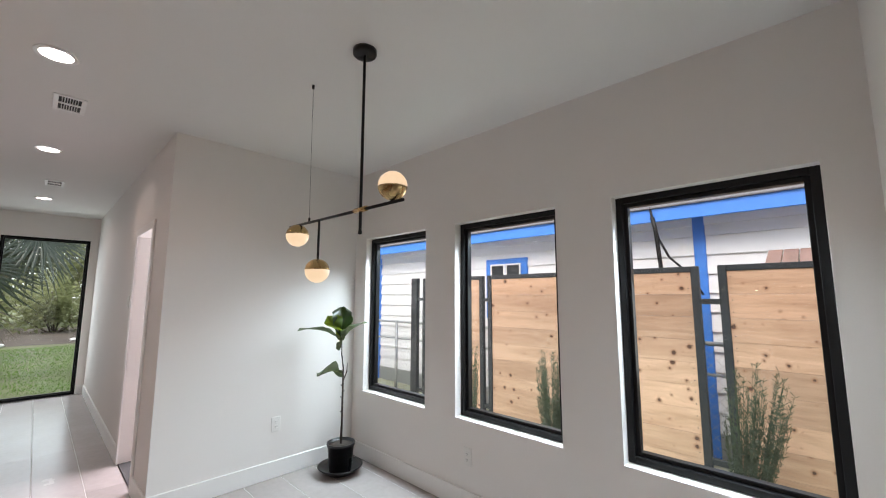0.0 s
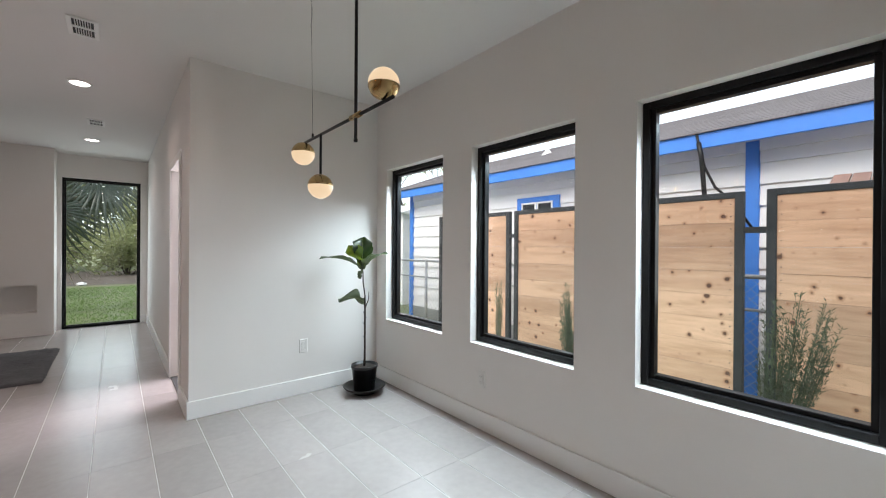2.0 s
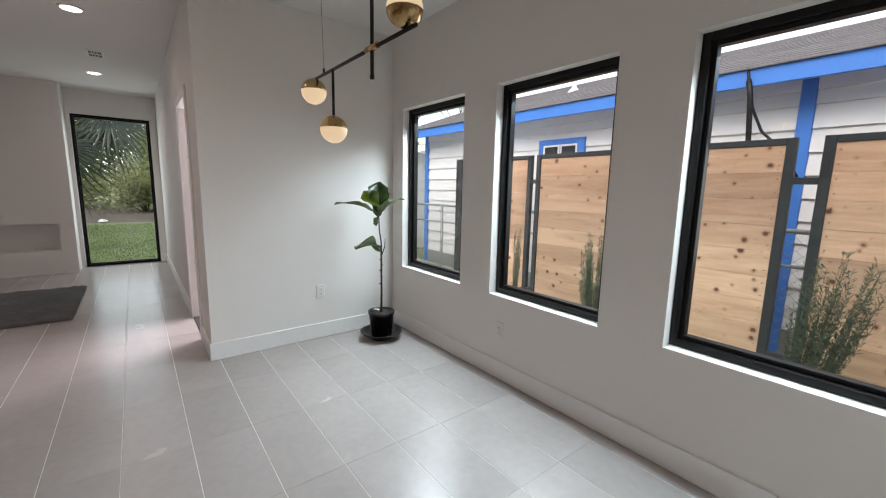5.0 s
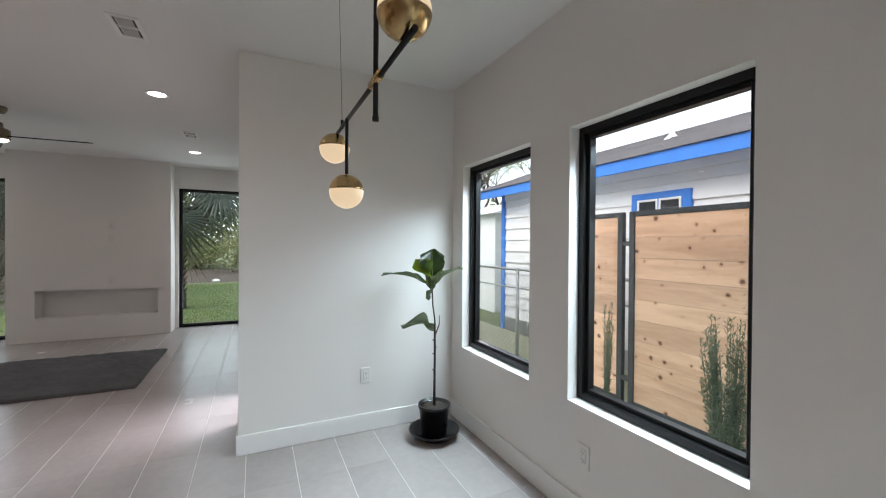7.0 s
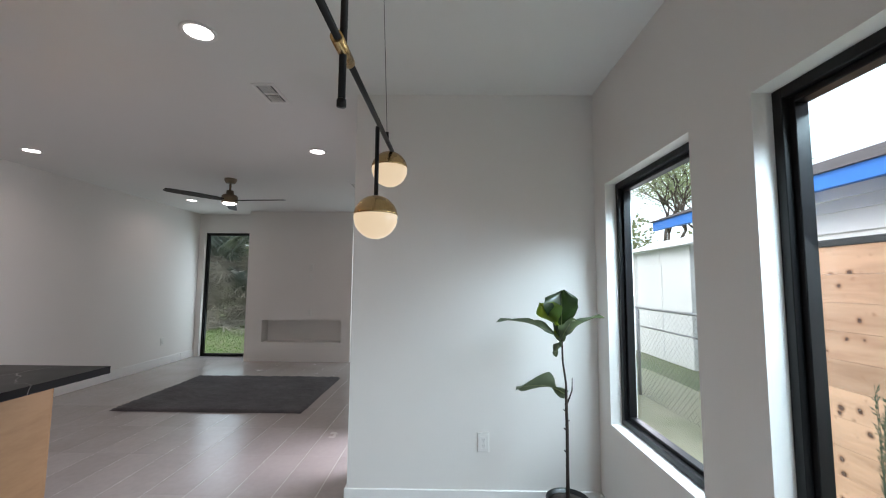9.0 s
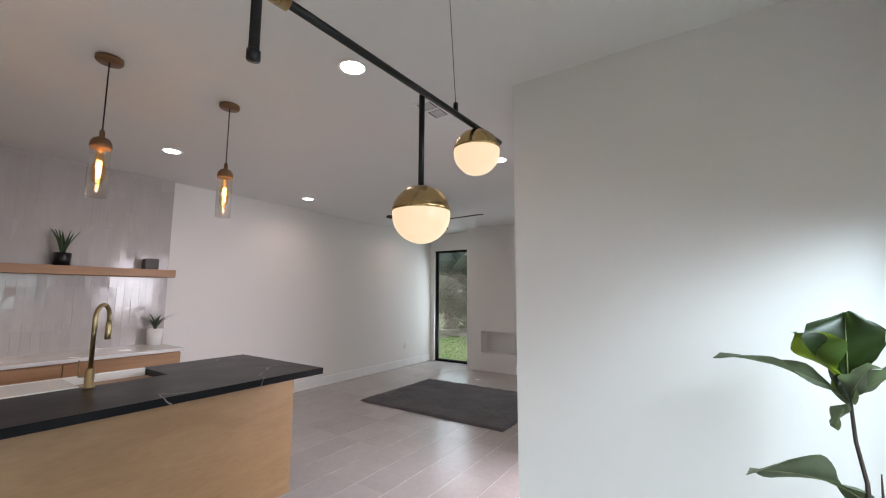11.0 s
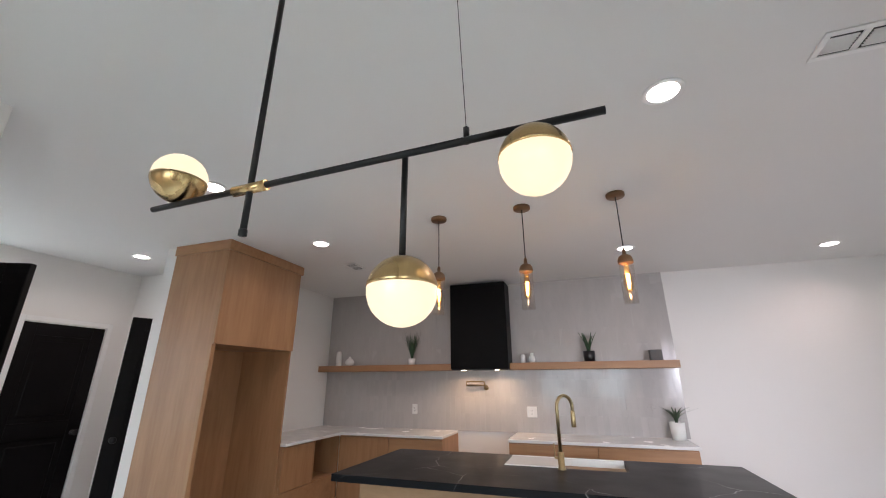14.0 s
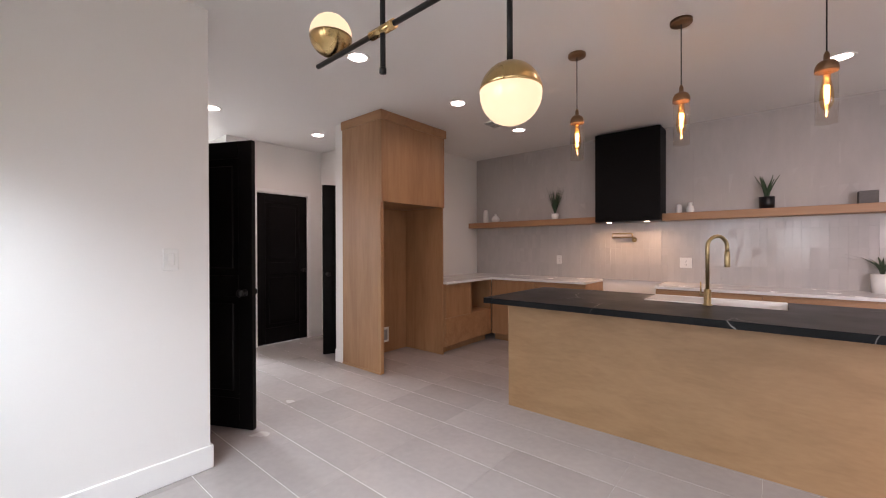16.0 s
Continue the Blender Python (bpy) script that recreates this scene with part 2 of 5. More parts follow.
RUG = material("grey_shag", (0.12, 0.113, 0.118), 0.95, vary=0.2, scale=3.4, fine=70, bump=0.6, second=(0.05, 0.047, 0.05))
VEIN = material("leaf_vein", (0.2, 0.24, 0.1), 0.5)
# fig leaves: backlight yellows the front leaf's colour, shade darkens the rear leaf's
LEAF_BACKLIT = material("backlit_fig_leaf", (0.085, 0.125, 0.015), 0.38, vary=0.22, scale=9, fine=40, bump=0.08, second=(0.025, 0.075, 0.02))
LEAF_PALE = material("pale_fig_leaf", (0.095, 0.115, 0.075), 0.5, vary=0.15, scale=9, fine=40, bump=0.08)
LEAF_SHADED = material("shaded_fig_leaf", (0.018, 0.036, 0.011), 0.35, vary=0.2, scale=9, fine=40, bump=0.08)
STEM = material("plant_stem", (0.05, 0.034, 0.025), 0.8, vary=0.2, fine=70, bump=0.3)
SOIL = material("potting_soil", (0.06, 0.045, 0.035), 0.95, vary=0.3, fine=60, bump=0.8)
BLACK_POT = material("black_plastic_pot", (0.006, 0.006, 0.007), 0.3, vary=0.1, fine=90, bump=0.02)
SUCCULENT = material("succulent_leaf", (0.038, 0.085, 0.034), 0.45, vary=0.2, scale=14, fine=60, bump=0.05)
GLOBE = glowing("lit_opal_glass", (1.0, 0.77, 0.48), 0.74, (0.12, 0.11, 0.09))
CAN_GLOW = glowing("lit_downlight", (1.0, 0.93, 0.86), 9.0)
HOOD_GLOW = glowing("lit_hood_lamp", (1.0, 0.78, 0.5), 12.0)
FILAMENT = glowing("lit_filament", (1.0, 0.5, 0.16), 45.0)
CLEAR = glass("clear_pane")
TUBE_GLASS = glass("clear_tube_glass", (0.95, 0.93, 0.9), 0.0, 0.08)
AMBER_GLASS = glass("amber_bulb_glass", (1.0, 0.86, 0.6), 0.0, 0.06)
SIDING = material("white_lap_siding", (0.82, 0.82, 0.83), 0.6, vary=0.05, scale=3, fine=50, bump=0.06, random_tone=0.03)
BLUE = material("blue_trim_paint", (0.04, 0.22, 0.72), 0.5, vary=0.1, scale=4, fine=60, bump=0.05)
SHINGLE = material("grey_shingle", (0.20, 0.19, 0.20), 0.95, vary=0.2, scale=6, fine=70, bump=0.6, random_tone=0.12)
CEDAR = wood("knotty_cedar", (0.71, 0.445, 0.295), (0.50, 0.285, 0.178), axis=0, grain=9, rough=0.6, knots=True, random_tone=0.17, ratio=9)
STEEL_FRAME = material("charcoal_steel", (0.028, 0.032, 0.036), 0.5, vary=0.1, fine=80, bump=0.03)
GALV = material("galvanised_steel", (0.42, 0.43, 0.44), 0.45, metal=0.7, vary=0.1, fine=60, bump=0.02)
DRY_GRASS = material("dry_grass", (0.44, 0.41, 0.30), 0.95, vary=0.25, scale=3, fine=45, bump=0.6, second=(0.27, 0.29, 0.17))
GRASS = material("lawn", (0.085, 0.14, 0.045), 0.95, vary=0.2, scale=1.6, fine=22, bump=0.7, second=(0.15, 0.145, 0.075))
BLADE = material("grass_blade", (0.12, 0.25, 0.05), 0.7, vary=0.25, scale=2, fine=30, bump=0)
DRY_EARTH = material("mulch_and_earth", (0.10, 0.078, 0.06), 0.95, vary=0.3, scale=2, fine=18, bump=0.7)
PALM = material("palm_blade", (0.05, 0.078, 0.058), 0.34, vary=0.25, scale=3, fine=20, bump=0.05)
PALM_DEAD = material("dead_palm_blade", (0.32, 0.295, 0.24), 0.8, vary=0.3, scale=3, fine=25, bump=0.1)
BUSH = material("bush_leaf", (0.2, 0.225, 0.11), 0.6, vary=0.25, scale=2, fine=20, bump=0)
TREE_LEAF = material("thin_tree_leaf", (0.2, 0.25, 0.12), 0.6, vary=0.2, scale=2, fine=20, bump=0)
BARK = material("bark", (0.12, 0.095, 0.075), 0.95, vary=0.3, scale=5, fine=40, bump=0.8)
SAGE = material("grey_green_shrub", (0.09, 0.12, 0.078), 0.75, vary=0.25, scale=8, fine=40, bump=0.05)
ALOE = material("aloe_leaf", (0.07, 0.11, 0.06), 0.5, vary=0.2, scale=14, fine=60, bump=0.05)
SHED = material("white_shed_panel", (0.80, 0.82, 0.83), 0.55, vary=0.05, fine=60, bump=0.03)
RUST_ROOF = material("rusty_tin_roof", (0.42, 0.26, 0.21), 0.6, vary=0.2, scale=5, fine=40, bump=0.15)
DARK_GLASS = material("dark_window_glass", (0.03, 0.035, 0.04), 0.08, vary=0.1, bump=0.0)


def let_through(m, colour, share):
    """Lets some light shine through a leaf."""
    n, l = m.node_tree.nodes, m.node_tree.links
    tr, mix = n.new("ShaderNodeBsdfTranslucent"), n.new("ShaderNodeMixShader")
    tr.inputs[0].default_value = (*colour, 1)
    mix.inputs[0].default_value = share
    l.new(n["Principled BSDF"].outputs[0], mix.inputs[1])
    l.new(tr.outputs[0], mix.inputs[2])
    l.new(mix.outputs[0], n["Material Output"].inputs[0])


for mt, colour, share in ((LEAF_BACKLIT, (0.24, 0.32, 0.02), 0.4), (LEAF_PALE, (0.18, 0.25, 0.1), 0.2), (LEAF_SHADED, (0.05, 0.1, 0.015), 0.2), (BUSH, (0.34, 0.38, 0.18), 0.5), (TREE_LEAF, (0.5, 0.58, 0.32), 0.6), (PALM, (0.14, 0.17, 0.11), 0.35), (PALM_DEAD, (0.3, 0.27, 0.2), 0.3), (BLADE, (0.2, 0.36, 0.06), 0.4), (SAGE, (0.16, 0.2, 0.1), 0.3)):
    let_through(mt, colour, share)


# ---- building helpers ----
def box(bm, x0, x1, y0, y1, z0, z1, bevel=0.0, seg=1):
    vs = [bm.verts.new((x, y, z)) for z in (z0, z1) for y in (y0, y1) for x in (x0, x1)]
    fs = [bm.faces.new([vs[i] for i in q]) for q in ((0, 2, 3, 1), (4, 5, 7, 6), (0, 1, 5, 4), (2, 6, 7, 3), (0, 4, 6, 2), (1, 3, 7, 5))]
    if bevel:
        es = list({e for f in fs for e in f.edges})
        bmesh.ops.bevel(bm, geom=es, offset=bevel, segments=seg, affect="EDGES", profile=0.5)
    return bm


def block(x0, x1, y0, y1, z0, z1, bevel=0.003, seg=1):
    return box(bmesh.new(), min(x0, x1), max(x0, x1), min(y0, y1), max(y0, y1), min(z0, z1), max(z0, z1), bevel, seg)


def lathe(bm, profile, n=24, at=(0, 0, 0), axis="z"):
    """A turned shape from (radius, height) pairs round an upright axis."""
    rings = []
    for r, h in profile:
        ring = []
        for i in range(n):
            a = 2 * math.pi * i / n
            c, s = r * math.cos(a), r * math.sin(a)
            q = (c, s, h) if axis == "z" else ((h, c, s) if axis == "x" else (c, h, s))
            ring.append(bm.verts.new((at[0] + q[0], at[1] + q[1], at[2] + q[2])))
        rings.append(ring)
    for a, b in zip(rings, rings[1:]):
        for i in range(n):
            j = (i + 1) % n
            f = bm.faces.new((a[i], a[j], b[j], b[i]))
            f.smooth = True
    if profile[0][0] > 1e-5:
        bm.faces.new(list(reversed(rings[0])))
    if profile[-1][0] > 1e-5:
        bm.faces.new(rings[-1])
    return bm


def tube(bm, pts, radii, n=8):
    """A round tube through points, with a radius at each."""
    pts = [Vector(p) for p in pts]
    if not hasattr(radii, "__len__"):
        radii = [radii] * len(pts)
    rings, side = [], None
    for i, p in enumerate(pts):
        d = (pts[min(i + 1, len(pts) - 1)] - pts[max(i - 1, 0)]).normalized()
        if side is None:
            side = d.orthogonal().normalized()
        side = (side - d * side.dot(d)).normalized()
        up = d.cross(side)
        rings.append([bm.verts.new(p + radii[i] * (math.cos(2 * math.pi * k / n) * side + math.sin(2 * math.pi * k / n) * up)) for k in range(n)])
    for a, b in zip(rings, rings[1:]):
        for k in range(n):
            f = bm.faces.new((a[k], a[(k + 1) % n], b[(k + 1) % n], b[k]))
            f.smooth = True
    bm.faces.new(list(reversed(rings[0])))
    bm.faces.new(rings[-1])
    return bm


def to_mesh(name, bm, mat):
    bmesh.ops.recalc_face_normals(bm, faces=bm.faces[:])
    me = bpy.data.meshes.new(name)
    bm.to_mesh(me)
    bm.free()
    me.materials.append(mat)
    return me


def part(name, bm, mat, parent=None, label=""):
    ob = new(name, to_mesh(name, bm, mat))
    ob.parent = parent
    return tagged(ob, label)


def thing(name, at, label, category, group="", kind="", turn=0):
    ob = new(name)
    ob.empty_display_size = 0.1
    ob.matrix_basis = pose(*at, 0, 0, turn)
    return tagged(ob, label, category, group, kind)


def structure(name, bm, mat, label, category):
    return tagged(part(name, bm, mat), label, category, "", "structure")


def wall_mesh(along, inner, outer, u0, u1, z0, z1, holes=()):
    """A wall along x or y between two faces, with openings (u0, u1, z0, z1) that go right through."""
    us = sorted({u0, u1, *[h[0] for h in holes], *[h[1] for h in holes]})
    zs = sorted({z0, z1, *[h[2] for h in holes], *[h[3] for h in holes]})
    solid = {}
    for i in range(len(us) - 1):
        for k in range(len(zs) - 1):
            um, zm = (us[i] + us[i + 1]) / 2, (zs[k] + zs[k + 1]) / 2
            solid[i, k] = not any(h[0] < um < h[1] and h[2] < zm < h[3] for h in holes)
    bm, cache = bmesh.new(), {}

    def vert(u, w, z):
        if (u, w, z) not in cache:
            cache[u, w, z] = bm.verts.new((u, w, z) if along == "x" else (w, u, z))
        return cache[u, w, z]

    for (i, k), full in solid.items():
        if not full:
            continue
        a, b, c, d = us[i], us[i + 1], zs[k], zs[k + 1]
        for w in (inner, outer):
            bm.faces.new((vert(a, w, c), vert(b, w, c), vert(b, w, d), vert(a, w, d)))
        if not solid.get((i - 1, k)):
            bm.faces.new((vert(a, inner, c), vert(a, outer, c), vert(a, outer, d), vert(a, inner, d)))
        if not solid.get((i + 1, k)):
            bm.faces.new((vert(b, inner, c), vert(b, outer, c), vert(b, outer, d), vert(b, inner, d)))
        if not solid.get((i, k - 1)):
            bm.faces.new((vert(a, inner, c), vert(b, inner, c), vert(b, outer, c), vert(a, outer, c)))
        if not solid.get((i, k + 1)):
            bm.faces.new((vert(a, inner, d), vert(b, inner, d), vert(b, outer, d), vert(a, outer, d)))
    return bm


# ---- the shell of the house ----
CEIL = 2.70
WIN_Z0, WIN_Z1 = 0.60, 2.041
WINDOWS = [(-4.152, -3.30), (-2.972, -2.118), (-1.772, -0.912)]
GROUND = -0.16

structure("floor", block(-9.40, 3.7, -2.40, 3.66, -0.12, -0.0015, 0), GROUT, "pale grout bed under the floor tiles", "floor")
structure("ceiling", block(-9.42, 3.75, -2.42, 3.68, CEIL, CEIL + 0.12, 0), CEILING, "flat white painted ceiling", "ceiling")
structure("wall_north", wall_mesh("x", 3.50, 3.66, -4.45, -0.68, -0.1, CEIL, [(a, b, WIN_Z0, WIN_Z1) for a, b in WINDOWS]), PAINT, "white painted wall with three window openings", "wall")
structure("wall_plant", wall_mesh("y", -4.33, -4.45, 1.905, 3.50, -0.1, CEIL), PAINT, "white painted end wall of the dining nook", "wall")
structure("wall_switch", wall_mesh("y", -0.75, -0.68, 2.14, 3.50, -0.1, CEIL), PAINT, "white painted short wall with a light switch", "wall")
structure("wall_hall", wall_mesh("x", 1.905, 2.03, -9.24, -4.45, -0.1, CEIL, [(-5.55, -4.86, -0.1, 2.03)]), PAINT, "white painted hall wall with a doorway", "wall")
structure("wall_west", wall_mesh("y", -9.24, -9.42, -2.40, 2.03, -0.1, CEIL, [(0.85, 1.81, 0.0, 2.345), (-2.15, -1.19, 0.0, 2.345)]), PAINT, "white painted wall with two tall garden windows", "wall")
structure("wall_south", wall_mesh("x", -2.25, -2.40, -9.24, 0.41, -0.1, CEIL), PAINT, "long white painted wall", "wall")
structure("wall_kitchen", wall_mesh("y", 0.41, 0.55, -2.40, 0.362, -0.1, CEIL), PAINT, "white painted kitchen side wall", "wall")
structure("wall_entry", wall_mesh("x", 2.14, 2.26, -0.68, 3.60, -0.1, CEIL, [(-0.50, 0.27, -0.1, 2.06)]), PAINT, "white painted entry wall with a doorway", "wall")
structure("wall_east", wall_mesh("y", 1.87, 1.99, -0.42, 1.03, -0.1, CEIL, [(-0.07, 0.66, -0.1, 2.04)]), PAINT, "white painted wall with a black door", "wall")
structure("wall_back_hall", wall_mesh("x", -0.30, -0.42, 0.55, 1.87, -0.1, CEIL), PAINT, "white painted back hall wall", "wall")
structure("wall_passage", wall_mesh("x", 1.03, 0.91, 1.99, 3.60, -0.1, CEIL), PAINT, "white painted passage wall", "wall")
structure("wall_passage_end", wall_mesh("y", 3.60, 3.72, 0.91, 2.26, -0.1, CEIL, [(1.20, 1.86, 1.95, 2.65)]), PAINT, "white painted passage end with a high window", "wall")
structure("wall_side_room", wall_mesh("y", -7.0, -7.12, 2.03, 3.50, -0.1, CEIL), PAINT, "white painted side room wall", "wall")
structure("wall_side_room_end", wall_mesh("x", 3.50, 3.66, -7.12, -4.45, -0.1, CEIL, [(-6.7, -4.9, 0.5, 2.3)]), PAINT, "white painted side room wall with a window", "wall")
structure("wall_closet", wall_mesh("x", 3.2, 3.3, -0.68, 1.0, -0.1, CEIL), PAINT, "white painted closet wall", "wall")
structure("wall_closet_side", wall_mesh("y", 1.0, 1.1, 2.26, 3.3, -0.1, CEIL), PAINT, "white painted closet side wall", "wall")

# fireplace breast with a long low recess
structure("wall_fireplace", wall_mesh("y", -8.87, -9.12, -1.10, 0.80, 0.0, CEIL, [(-0.80, 0.63, 0.335, 0.725)]), PAINT, "white painted fireplace breast with a long low recess", "wall")
structure("wall_fireplace_back", block(-9.24, -9.12, -1.10, 0.80, 0.0, CEIL, 0), PAINT, "white back of the fireplace recess", "wall")


def skirting(name, x0, x1, y0, y1):
    structure(name, block(x0, x1, y0, y1, 0, 0.135, 0.004), TRIM, "tall white painted baseboard", "baseboard")


skirting("baseboard_north", -4.315, -0.765, 3.485, 3.50)
skirting("baseboard_plant", -4.33, -4.315, 1.89, 3.50)
skirting("baseboard_switch", -0.765, -0.75, 2.125, 3.485)
skirting("baseboard_switch_end", -0.75, -0.57, 2.125, 2.14)
skirting("baseboard_hall", -4.78, -4.33, 1.89, 1.905)
skirting("baseboard_hall_far", -9.24, -5.63, 1.89, 1.905)
skirting("baseboard_south", -8.87, -4.20, -2.25, -2.235)
skirting("baseboard_south_far", -9.24, -8.87, -2.25, -2.235)
skirting("baseboard_west", -9.24, -9.225, 1.81, 1.89)
skirting("baseboard_kitchen", 0.41, 0.55, 0.362, 0.377)
skirting("baseboard_kitchen_back", 0.55, 0.565, -0.30, 0.362)
skirting("baseboard_east", 1.855, 1.87, 0.73, 1.03)
skirting("baseboard_entry", 0.34, 3.60, 2.125, 2.14)


def casing(name, along, face, sign, u0, u1, top, w=0.07):
    """Flat painted trim round a doorway, and its jamb lining."""
    d = 0.014 * sign
    bm = bmesh.new()
    for a, b, c, e in ((u0 - w, u0, 0, top + w), (u1, u1 + w, 0, top + w), (u0, u1, top, top + w)):
        if along == "x":
            box(bm, a, b, min(face, face + d), max(face, face + d), c, e, 0.003)
        else:
            box(bm, min(face, face + d), max(face, face + d), a, b, c, e, 0.003)
    structure(name, bm, TRIM, "white painted door casing", "trim")


casing("trim_hall_door", "x", 1.905, -1, -5.55, -4.86, 2.03)
casing("trim_entry_door", "x", 2.14, -1, -0.50, 0.27, 2.06)
casing("trim_east_door", "y", 1.87, -1, -0.07, 0.66, 2.04, 0.05)


# ---- windows ----
def window_unit(name, along, u0, u1, z0, z1, w_in, w_out, bar=0.057, label="black framed fixed window"):
    """A fixed pane in a stepped black frame. w_in faces the room."""
    root = thing(name, (0, 0, 0), label, "window", kind="structure")
    s = 1 if w_out > w_in else -1

    def put(bm, a, b, c, e, p, q, bev):
        lo, hi = min(p, q), max(p, q)
        if along == "x":
            box(bm, a, b, lo, hi, c, e, bev)
        else:
            box(bm, lo, hi, a, b, c, e, bev)

    for step, (wd, p, q) in enumerate(((bar * 0.62, w_in, w_out), (bar, w_in + s * 0.022, w_out - s * 0.01))):
        off = 0.0 if step == 0 else bar * 0.62
        bm = bmesh.new()
        t = wd if step == 0 else bar - off
        a0, a1, c0, c1 = u0 + off, u1 - off, z0 + off, z1 - off
        for a, b, c, e in ((a0, a0 + t, c0, c1), (a1 - t, a1, c0, c1), (a0 + t, a1 - t, c0, c0 + t), (a0 + t, a1 - t, c1 - t, c1)):
            put(bm, a, b, c, e, p, q, 0.002)
        part("window_frame" if step == 0 else "sash", bm, BLACK_FRAME, root)
    mid = w_in + s * 0.045
    bm = bmesh.new()
    put(bm, u0 + bar - 0.004, u1 - bar + 0.004, z0 + bar - 0.004, z1 - bar + 0.004, mid, mid + s * 0.006, 0)
    pane = part("pane", bm, CLEAR, root, "clear glass pane")
    pane.visible_shadow = False
    return root


for i, (a, b) in enumerate(WINDOWS):
    window_unit("window_%d" % (i + 1), "x", a, b, WIN_Z0 + 0.003, WIN_Z1, 3.565, 3.64)
window_unit("window_4", "y", 0.85, 1.81, 0.0, 2.345, -9.30, -9.38, 0.045, "tall black framed garden window")
window_unit("window_5", "y", -2.15, -1.19, 0.0, 2.345, -9.30, -9.38, 0.045, "tall black framed garden window")
window_unit("window_6", "x", -6.7, -4.9, 0.5, 2.3, 3.565, 3.64, 0.05, "side room window")
window_unit("window_7", "y", 1.20, 1.86, 1.95, 2.65, 3.64, 3.70, 0.05, "high passage window")

# daylight that comes in at the openings
DAY = (0.77, 0.94, 1.0)
SKY_TINT = (0.68, 0.91, 1.0)
for a, b in WINDOWS:
    share = 0.35 if b > -1 else 1.0
    area_lamp("window_light", ((a + b) / 2, 3.70, 1.42), ((a + b) / 2, 2.70, 0.70), b - a - 0.1, 1.1, YARD_WATTS * share, DAY, 115)
    area_lamp("skylight", ((a + b) / 2, 3.69, 1.95), ((a + b) / 2, 3.685, 0.9), b - a - 0.06, 0.12, SKY_WATTS, SKY_TINT, 142)
area_lamp("window_light", (-9.27, 1.33, 1.3), (-8.4, 1.33, 1.15), 0.85, 2.0, WINDOW_WATTS * 0.4, DAY, 180)
area_lamp("window_light", (-9.27, -1.67, 1.3), (-8.4, -1.67, 1.15), 0.85, 2.0, WINDOW_WATTS * 0.36, DAY, 180)
area_lamp("window_light", (-5.8, 3.69, 1.6), (-5.2, 2.0, 0.3), 1.7, 1.4, 150, (0.95, 0.93, 1.0))
area_lamp("window_light", (3.74, 1.53, 2.3), (2.7, 1.55, 0.8), 0.6, 0.62, 75, DAY, 105)


# ---- doors ----
def door_leaf(name, width, height, label, hinge, turn):
    """A two-panel leaf that starts at its hinge and runs along its own x."""
    root = thing(name, hinge, label, "door", kind="structure", turn=turn)
    bm = bmesh.new()
    st, t = 0.115, 0.038
    rails = [(0.006, 0.22), (0.95, 1.10), (height - 0.12, height)]
    box(bm, 0, st, -t / 2, t / 2, 0.006, height, 0.003)
    box(bm, width - st, width, -t / 2, t / 2, 0.006, height, 0.003)
    for a, b in rails:
        box(bm, st, width - st, -t / 2, t / 2, a, b, 0.003)
    part("stile_and_rail", bm, BLACK_DOOR, root)
    for a, b in ((0.22, 0.95), (1.10, height - 0.12)):
        bm = bmesh.new()
        box(bm, st, width - st, -t / 2 + 0.012, t / 2 - 0.012, a, b)
        box(bm, st + 0.05, width - st - 0.05, -t / 2 + 0.004, t / 2 - 0.004, a + 0.05, b - 0.05, 0.008)
        part("panel", bm, BLACK_DOOR, root)
    for sgn in (-1, 1):
        bm = lathe(bmesh.new(), [(0.026, 0), (0.026, 0.008), (0.011, 0.012), (0.011, 0.035), (0.024, 0.04), (0.028, 0.052), (0.022, 0.064), (0.0, 0.067)], 16, axis="y")
        kn = part("door_knob", bm, BLACK_METAL, root, "black round door knob")
        kn.matrix_basis = pose(width - 0.06, sgn * t / 2, 0.98, 0, 0, 0 if sgn > 0 else 180)
    return root


door_leaf("door_1", 0.80, 2.06, "open black two-panel door beside the entry", (0.245, 2.105, 0), 180 + 26)
door_leaf("door_4", 0.67, 2.02, "open black door folded back in the side room", (-4.885, 2.06, 0), 96)
door_leaf("door_2", 0.72, 2.03, "closed black two-panel door", (1.90, 0.655, 0), -90)
door_leaf("door_3", 0.673, 2.06, "open black door seen edge-on", (0.585, -0.285, 0), 62.8)
structure("threshold", block(-5.55, -4.86, 1.905, 2.03, -0.004, 0.008, 0.003), SLOT, "dark strip at the doorway", "threshold")


# ---- lamps on the ceiling ----
WARM = (1.0, 0.79, 0.70)
CANS = [(-3.65, 1.24), (-5.51, 1.24), (-7.90, 1.24), (-0.95, 0.0), (-0.965, -1.165), (-3.68, -1.11), (-5.52, -1.62), (-7.90, -1.56), (0.99, 1.50), (1.04, 0.28), (-0.96, 1.21)]


def downlight():
    root = thing("downlight", (0, 0, CEIL), "lit round white recessed ceiling light", "ceiling light", "recessed lights in the ceiling")
    part("trim_ring", lathe(bmesh.new(), [(0.088, -0.001), (0.088, -0.004), (0.083, -0.008), (0.068, -0.006), (0.066, -0.002)], 32), TRIM, root)
    part("diffuser", lathe(bmesh.new(), [(0.066, -0.0025), (0.066, -0.005), (0.0, -0.006)], 32), CAN_GLOW, root, "glowing white diffuser")
    return root


can = downlight()
